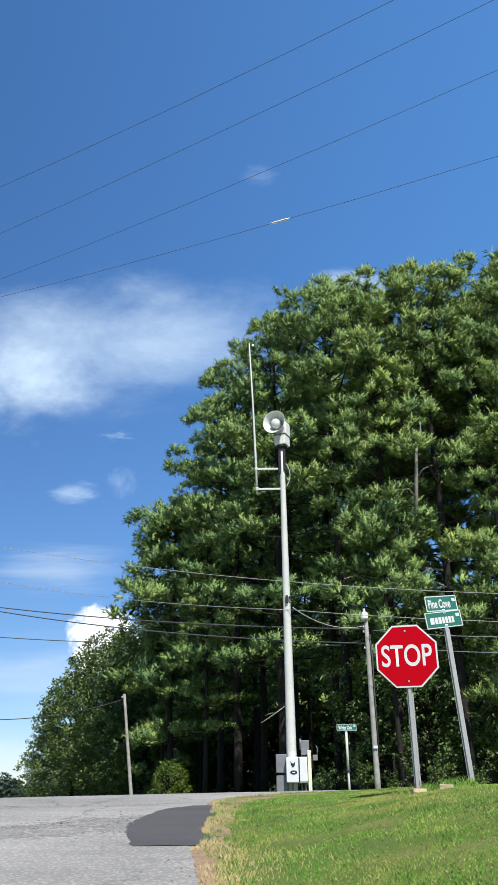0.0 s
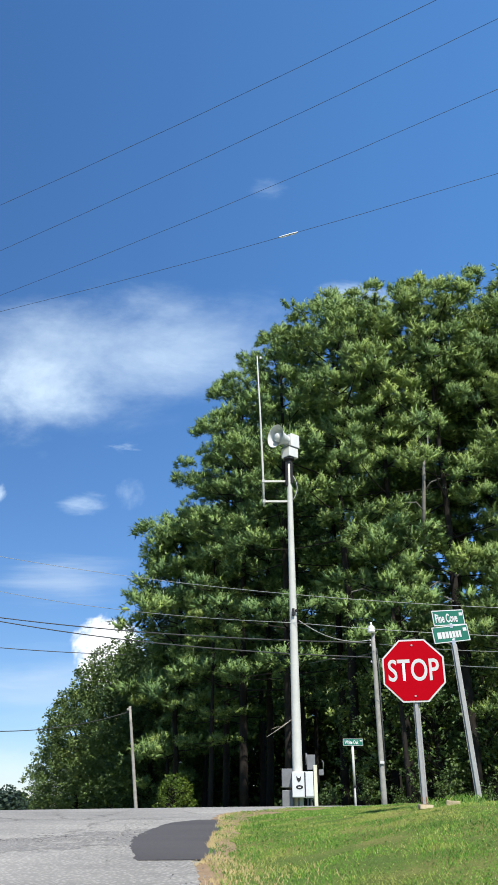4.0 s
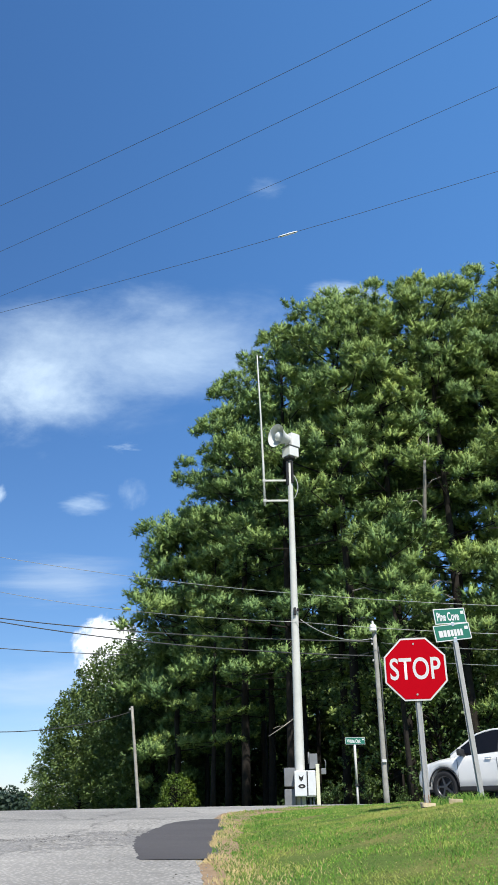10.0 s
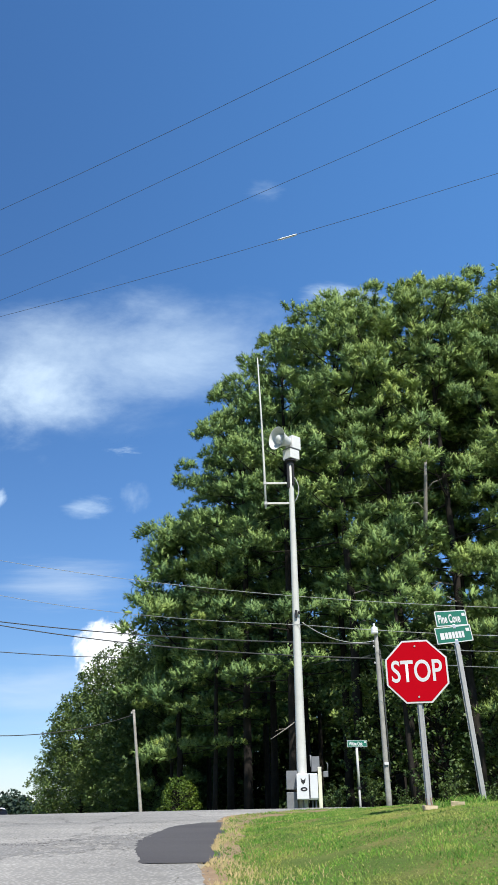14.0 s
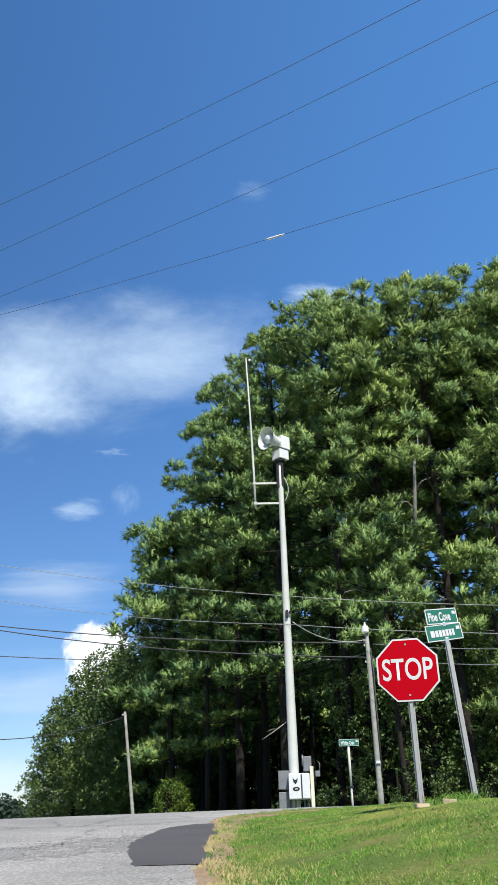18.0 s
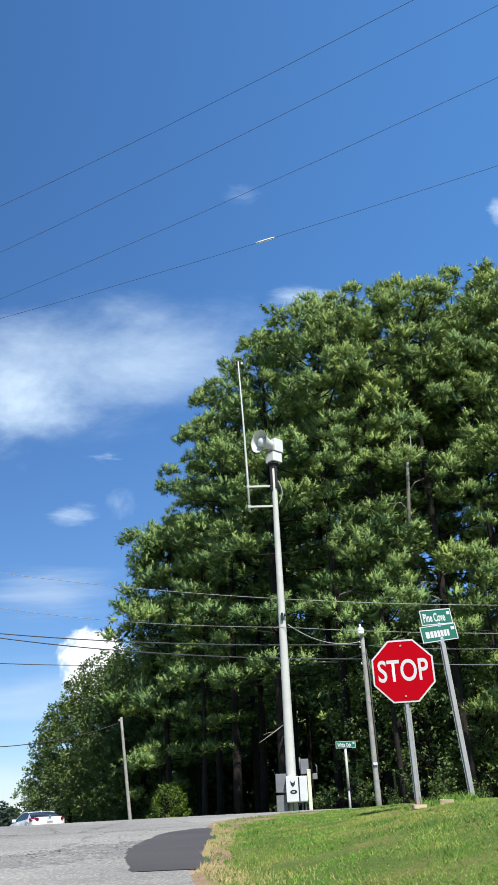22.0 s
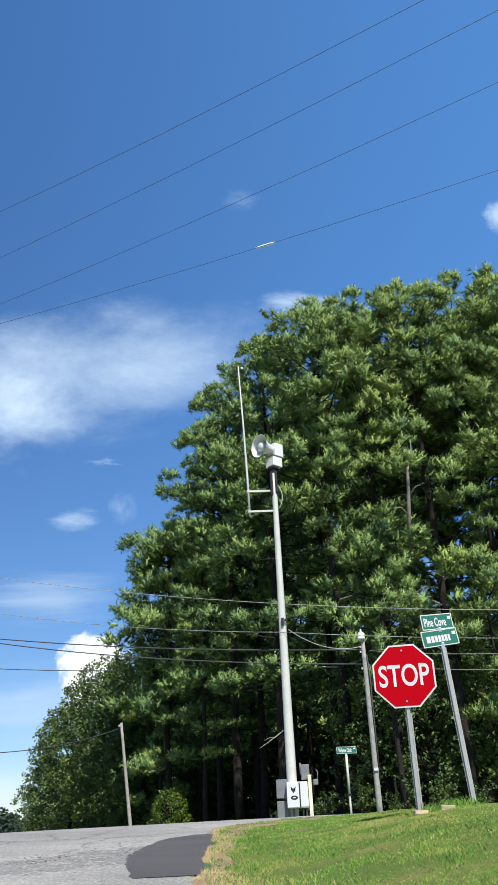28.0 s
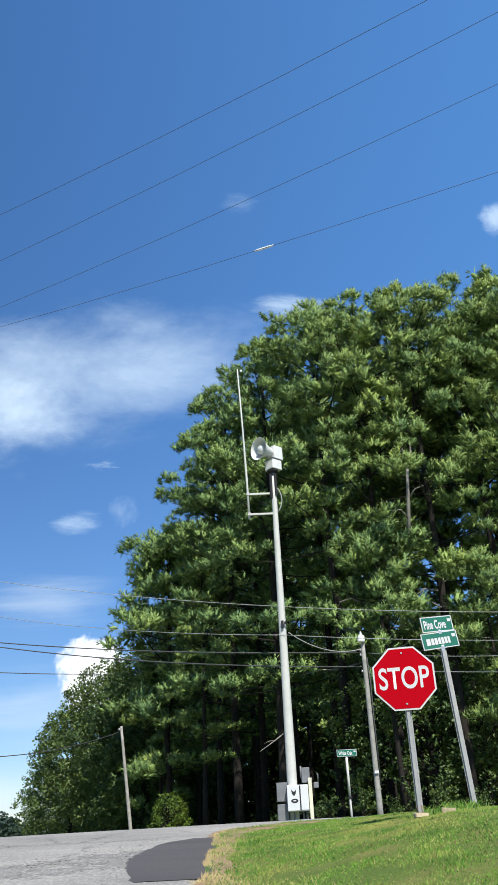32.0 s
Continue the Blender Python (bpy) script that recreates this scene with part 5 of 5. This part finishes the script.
        part("pillar", loft([[(d["post"] + o, sgn * (w0 + 0.004), b), (d["post"] + o * 0.8, sgn * (w1 + 0.006), z)] for o in (-0.05, 0.05)], False), M["black_trim"], car, "black door pillar")
        part("roof_edge", tube([(x, sgn * (ring(x, 0)[3] - 0.01), ring(x, 0)[1] + 0.005) for x in np.linspace(rw1, ws0, 14)], 0.028, 6), M["paint"], car, "", True)
        zb = float(np.interp(d["mirror"], d["tx"], d["t"]))
        m = part("mirror", box(0.12, 0.20, 0.15, (d["mirror"], sgn * (d["cabin"] + 0.12), zb + 0.06), 0.035), M["black_trim"] if d["dark_mirror"] else M["paint"], car, "door mirror", True)
        part("mirror_foot", box(0.08, 0.12, 0.05, (d["mirror"], sgn * (d["cabin"] + 0.01), zb + 0.0), 0.01), M["black_trim"], m)
        for hx in d["handles"]:
            w = float(np.interp(hx, d["wx"], d["w"]))
            part("door_handle", box(0.17, 0.03, 0.028, (hx, sgn * (w + 0.008), d["handle_z"]), 0.01), M["chrome"], car, "chrome door handle")
        for gx in d["gaps"]:
            w = float(np.interp(gx, d["wx"], d["w"]))
            part("door_gap", box(0.008, 0.008, 0.50, (gx, sgn * (w - 0.002), d["handle_z"] - 0.25)), M["black_trim"], car, "door gap")
        part("sill", box(axles[1] - axles[0] - 2.4 * wr, 0.06, 0.10, ((axles[0] + axles[1]) / 2, sgn * (d["w"][2] * 0.955), d["b"][2] + 0.02), 0.02), M["black_trim"] if d["dark_mirror"] else M["paint"], car, "sill")
        # lamps
        lx, ly, lz, ll, lh = d["lamp"]
        slant = Euler((0, 0, sgn * radians(d["lamp_turn"]))).to_matrix().to_4x4()
        tl = part("tail_lamp", box(ll, 0.12, lh, (lx, sgn * ly, lz), 0.035, turn=slant), M["tail"], car, "red tail lamp", True)
        part("lamp_lens", box(ll * 0.4, 0.03, lh * 0.34, (lx - 0.045, sgn * (ly + 0.05), lz), 0.01, turn=slant), M["lens"], tl, "clear lens")
        part("reflector", box(0.03, 0.16, 0.04, (L0 + 0.10, sgn * 0.70, d["reflect_z"]), 0.01), M["tail"], car, "small red reflector")
        part("head_lamp", box(0.34, 0.16, 0.10, (L1 - 0.40, sgn * 0.66, d["t"][-2] - 0.16), 0.04), M["chrome"], car, "clear head lamp")
        for a in axles:
            pts = [(a + wr * 1.19 * math.cos(q), sgn * (float(np.interp(a, d["wx"], d["w"])) * 0.985), zw + wr * 1.19 * math.sin(q)) for q in np.linspace(0.02, math.pi - 0.02, 18)]
            part("arch_trim", tube(pts, d["arch"], 6), M["black_trim"] if d["arch"] > 0.02 else M["paint"], car, "wheel arch trim", True)
    part("rear_bumper", box(0.16, 1.42, d["bump_h"], (L0 + 0.07, 0, d["bump_z"]), 0.03), M["black_trim"], car, "black lower bumper")
    part("tail_panel", box(0.03, d["recess"][0], d["recess"][1], (L0 + d["plate_in"], 0, d["plate_z"] + 0.09), 0.01), M[d["recess"][2]], car, "number plate recess")
    part("number_plate", box(0.02, 0.31, 0.15, (L0 + d["plate_in"] - 0.02, 0, d["plate_z"]), 0.005), M["plate"], car, "number plate with a plain bar")
    part("badge", lathe([(0, -0.01), (0.06, -0.01), (0.065, 0.01)], 14, axis="X"), M["chrome"], car, "plain round chrome badge", at=pose(L0 + d["plate_in"] - 0.01, 0, d["plate_z"] + 0.24))
    fin = [(-0.10, 0.0), (0.12, 0.0), (-0.06, 0.075), (-0.10, 0.075)]
    part("antenna_fin", prism(fin, 0.03), M["paint"], car, "roof fin", at=pose(rw1 + 0.15, 0, float(np.interp(rw1 + 0.15, d["rx"], d["r"])) + 0.03))
    if d["spoiler"]:
        part("spoiler", box(0.30, 1.12, 0.035, (rw1 - 0.10, 0, d["r_back"]), 0.012), M["paint"], car, "white roof spoiler")
    else:
        part("spoiler", box(0.10, 1.30, 0.03, (L0 + 0.14, 0, d["t"][1] + d["lip"]), 0.01), M["paint"], car, "boot lip")
    wheels = [make_wheel(car, a, sgn * (d["w"][2] - 0.125), wr) for a in axles for sgn in (1, -1)]
    return car, wheels


SUV = dict(tail=-2.40, nose=2.45, wheel=0.365, rear_axle=-1.41, front_axle=1.42,
           wx=[-2.4, -2.25, -1.4, 0, 1.4, 2.1, 2.35, 2.45], w=[0.72, 0.86, 0.945, 0.93, 0.945, 0.86, 0.70, 0.52],
           tx=[-2.4, -2.28, -2.1, -1.5, 0, 1.05, 1.6, 2.2, 2.45], t=[0.96, 1.12, 1.21, 1.22, 1.12, 1.05, 0.98, 0.86, 0.66],
           bx=[-2.4, -2.1, -1.0, 1.0, 2.1, 2.45], b=[0.52, 0.36, 0.30, 0.30, 0.30, 0.42],
           rx=[-2.30, -1.86, -1.4, -0.6, 0.1, 0.5, 1.25], r=[1.13, 1.47, 1.555, 1.62, 1.615, 1.555, 1.06], cabin=0.87,
           glass=(1.22, 0.28, -1.72, -2.28), side=(-1.60, 0.95), post=-0.15, white_pillar=False, mirror=0.82, handles=(-0.95, 0.10), handle_z=0.98, gaps=(-1.1, -0.12, 0.98),
           lamp=(-2.185, 0.765, 1.09, 0.60, 0.13), lamp_turn=36, reflect_z=0.62, arch=0.021, dark_mirror=True, lip=0.0, bump_h=0.15, bump_z=0.43, plate_in=0.03, plate_z=0.86, recess=(0.62, 0.14, "grey_box"), spoiler=True, r_back=1.53)
SEDAN = dict(tail=-2.30, nose=2.35, wheel=0.335, rear_axle=-1.36, front_axle=1.40,
             wx=[-2.3, -2.15, -1.4, 0, 1.4, 2.0, 2.25, 2.35], w=[0.70, 0.83, 0.905, 0.89, 0.90, 0.82, 0.66, 0.50],
             tx=[-2.3, -2.2, -1.95, -1.5, 0, 1.0, 1.6, 2.1, 2.35], t=[0.84, 0.95, 0.965, 0.96, 0.93, 0.91, 0.85, 0.74, 0.58],
             bx=[-2.3, -2.0, -1.0, 1.0, 2.0, 2.35], b=[0.42, 0.26, 0.20, 0.20, 0.20, 0.30],
             rx=[-1.80, -1.4, -1.0, -0.6, -0.2, 0.2, 0.5, 1.25], r=[0.95, 1.10, 1.225, 1.29, 1.31, 1.29, 1.23, 0.91], cabin=0.80,
             glass=(1.2, 0.25, -0.95, -1.80), side=(-1.12, 0.95), post=-0.42, white_pillar=True, mirror=0.75, handles=(-0.42,), handle_z=0.82, gaps=(-0.62, 0.95),
             lamp=(-2.095, 0.74, 0.88, 0.56, 0.15), lamp_turn=31, reflect_z=0.55, arch=0.012, dark_mirror=False, lip=0.015, bump_h=0.08, bump_z=0.27, plate_in=0.03, plate_z=0.74, recess=(0.86, 0.13, "black_trim"), spoiler=False, r_back=0)

suv, suv_wheels = make_car("suv", "white sport utility car with dark windows on the road", SUV)
sedan, sedan_wheels = make_car("coupe", "low white two-door coupe with dark windows on the road", SEDAN)
sedan.scale = (0.95, 0.95, 0.95)


def lane_length(y):
    """How far along the lane it reaches the given y."""
    u = np.concatenate([[0], np.cumsum(np.hypot(*np.diff(LANE_XY, axis=0).T))])
    return float(np.interp(y, LANE_XY[:, 1], u)), u


def car_pose(s, u):
    x, y = np.interp(s, u, LANE_XY[:, 0]), np.interp(s, u, LANE_XY[:, 1])
    tx, ty = np.interp(s, u, LANE_WAY[:, 0]), np.interp(s, u, LANE_WAY[:, 1])
    z = float(road_z(x, y)) + 0.02
    ahead, behind = float(road_z(x + tx, y + ty)), float(road_z(x - tx, y - ty))
    return pose(x, y, z, 0, -math.degrees(math.atan2(ahead - behind, 2)), math.degrees(math.atan2(ty, tx)))


def drive(car, wheels, r, way):
    """Run a car along the lane; way(t) is its distance along it."""
    u = lane_length(0)[1]
    walk(car, [(t, car_pose(way(t), u)) for t in np.arange(0, 32.01, 0.25)])
    spots = [w.matrix_basis.translation.copy() for w in wheels]
    for w, p in zip(wheels, spots):
        walk(w, [(k / 30, pose(*p, 0, math.degrees(way(k / 30) / r) % 360, 0)) for k in range(0, 961)])


def suv_way(t):
    return lane_length(24.86)[0] + 10.9 * (t - 10.5)


def sedan_way(t):
    d = t - 20.0
    s = lane_length(24.73)[0] + 0.3
    if d < -8:
        return s - 95.2 + 2.2 * (d + 8)
    return s + (11.9 * d if d < 0 else 11.3 * d)


# ---------------------------------------------------------------- sky and distance
cloud_row = [2200.0]


def cloud(x, z, w, h, material, label):
    cloud_row[0] += 12.0
    y = cloud_row[0]
    verts = [(-w / 2, 0, -h / 2), (w / 2, 0, -h / 2), (w / 2, 0, h / 2), (-w / 2, 0, h / 2)]
    me = bpy.data.meshes.new("cloud")
    me.from_pydata([(a, c, b) for a, b, c in verts], [], [(0, 1, 2, 3)])
    me.materials.append(material)
    ob = new("cloud", me)
    ob.matrix_basis = pose(x, y, z, 90)
    return tagged(ob, label, "cloud", "clouds", "structure")


WHITE = (0.66, 0.80, 0.91)
PALE = (0.50, 0.60, 0.71)
clouds = [
    (cloud(-430, 1345, 2200, 1120, cloud_material("cloud_veil", 3.0, (1.3, 1.2), 0.36, 1.15, 0.58, 3.1, WHITE, 0.22), "broad soft white cloud veil"), -0.6),
    (cloud(-720, 1195, 1150, 620, cloud_material("cloud_core", 3.0, (1.4, 1.0), 0.32, 1.10, 0.70, 7.3, WHITE, 0.2), "bright body of the white cloud"), -0.6),
    (cloud(-490, 830, 300, 150, cloud_material("cloud_small", 2.6, (1.0, 1.3), 0.38, 1.05, 0.40, 1.4, WHITE), "small white cloud"), 0.9),
    (cloud(-355, 862, 210, 220, cloud_material("cloud_wisp", 3.0, (1.0, 1.0), 0.44, 1.05, 0.30, 4.4, WHITE), "small faint cloud"), 0.9),
    (cloud(-400, 382, 380, 400, cloud_material("cloud_heap", 2.6, (1.0, 1.0), 0.38, 0.58, 0.97, 5.2, (0.95, 0.97, 1.0)), "bright heaped white cloud behind trees"), -0.5),
    (cloud(-540, 610, 800, 290, cloud_material("cloud_band", 2.4, (0.7, 2.4), 0.32, 1.05, 0.5, 6.6, PALE), "thin pale cloud band"), -0.3),
    (cloud(-560, 300, 900, 360, cloud_material("cloud_low", 2.4, (0.7, 2.0), 0.30, 1.0, 0.5, 8.1, PALE), "thin pale cloud band"), -0.3),
    (cloud(-640, 95, 500, 230, cloud_material("cloud_bank", 2.6, (0.9, 1.2), 0.42, 0.95, 0.36, 2.2, (0.62, 0.70, 0.79)), "low white cloud bank on the skyline"), -0.3),
    (cloud(75, 2120, 420, 260, cloud_material("cloud_high", 2.6, (1.0, 1.4), 0.50, 1.2, 0.18, 9.9, WHITE), "faint high wisp of cloud"), -0.5),
    (cloud(385, 1632, 640, 280, cloud_material("cloud_rising", 2.4, (1.0, 1.6), 0.38, 1.0, 0.55, 12.5, WHITE), "white cloud drifting out over the trees"), -5.4),
    (cloud(1115, 2020, 280, 380, cloud_material("cloud_side", 2.6, (1.0, 1.2), 0.44, 0.9, 0.5, 14.5, WHITE), "small white cloud"), -2.6),
    (cloud(-790, 905, 120, 140, cloud_material("cloud_edge", 2.6, (1.0, 1.0), 0.40, 0.95, 0.5, 15.5, WHITE), "small white cloud"), -0.4),
    (cloud(-400, 1068, 300, 100, cloud_material("cloud_dots", 5.5, (1.0, 1.0), 0.56, 1.0, 0.3, 17.5, WHITE), "broken shreds of cloud"), -0.5)]


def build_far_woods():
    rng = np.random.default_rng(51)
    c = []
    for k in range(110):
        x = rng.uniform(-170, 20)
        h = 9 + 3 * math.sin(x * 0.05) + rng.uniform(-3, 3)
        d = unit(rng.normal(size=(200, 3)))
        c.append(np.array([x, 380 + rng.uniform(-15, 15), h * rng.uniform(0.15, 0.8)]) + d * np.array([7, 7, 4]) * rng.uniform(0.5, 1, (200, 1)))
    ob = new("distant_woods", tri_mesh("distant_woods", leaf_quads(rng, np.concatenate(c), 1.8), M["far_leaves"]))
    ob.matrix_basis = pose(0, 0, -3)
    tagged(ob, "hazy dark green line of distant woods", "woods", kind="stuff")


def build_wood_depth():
    """An added leaf sheet that closes the wood behind the pines, its shade put into the dark colour."""
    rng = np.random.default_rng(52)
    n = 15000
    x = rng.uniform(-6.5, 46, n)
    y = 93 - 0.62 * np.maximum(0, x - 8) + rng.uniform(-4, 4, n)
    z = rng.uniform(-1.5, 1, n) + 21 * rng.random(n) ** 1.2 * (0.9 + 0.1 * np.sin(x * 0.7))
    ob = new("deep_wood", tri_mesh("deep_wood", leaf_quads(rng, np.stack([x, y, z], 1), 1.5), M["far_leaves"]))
    tagged(ob, "added leaf sheet closing the wood, deep shade in its dark colour", "woods", kind="stuff")


build_wood_depth()
build_far_woods()



def motions():
    """All that moves."""
    rows = [(0.0, 24), (0.5, 30), (1.0, 36), (1.5, 40), (2.0, 44), (2.5, 46), (3.0, 47), (4.5, 48), (32.0, 48)]
    z = siren_head.matrix_basis.translation.z
    walk(siren_head, [(t, pose(0, 0, z, 0, 0, -a - 3)) for t, a in rows])
    drive(suv, suv_wheels, 0.365, suv_way)
    drive(sedan, sedan_wheels, 0.335, sedan_way)
    for ob, speed in clouds:
        m = ob.matrix_basis.copy()
        walk(ob, [(t, Matrix.Translation((speed * (t - 6), 0, 0)) @ m) for t in (0.0, 16.0, 32.0)])


motions()
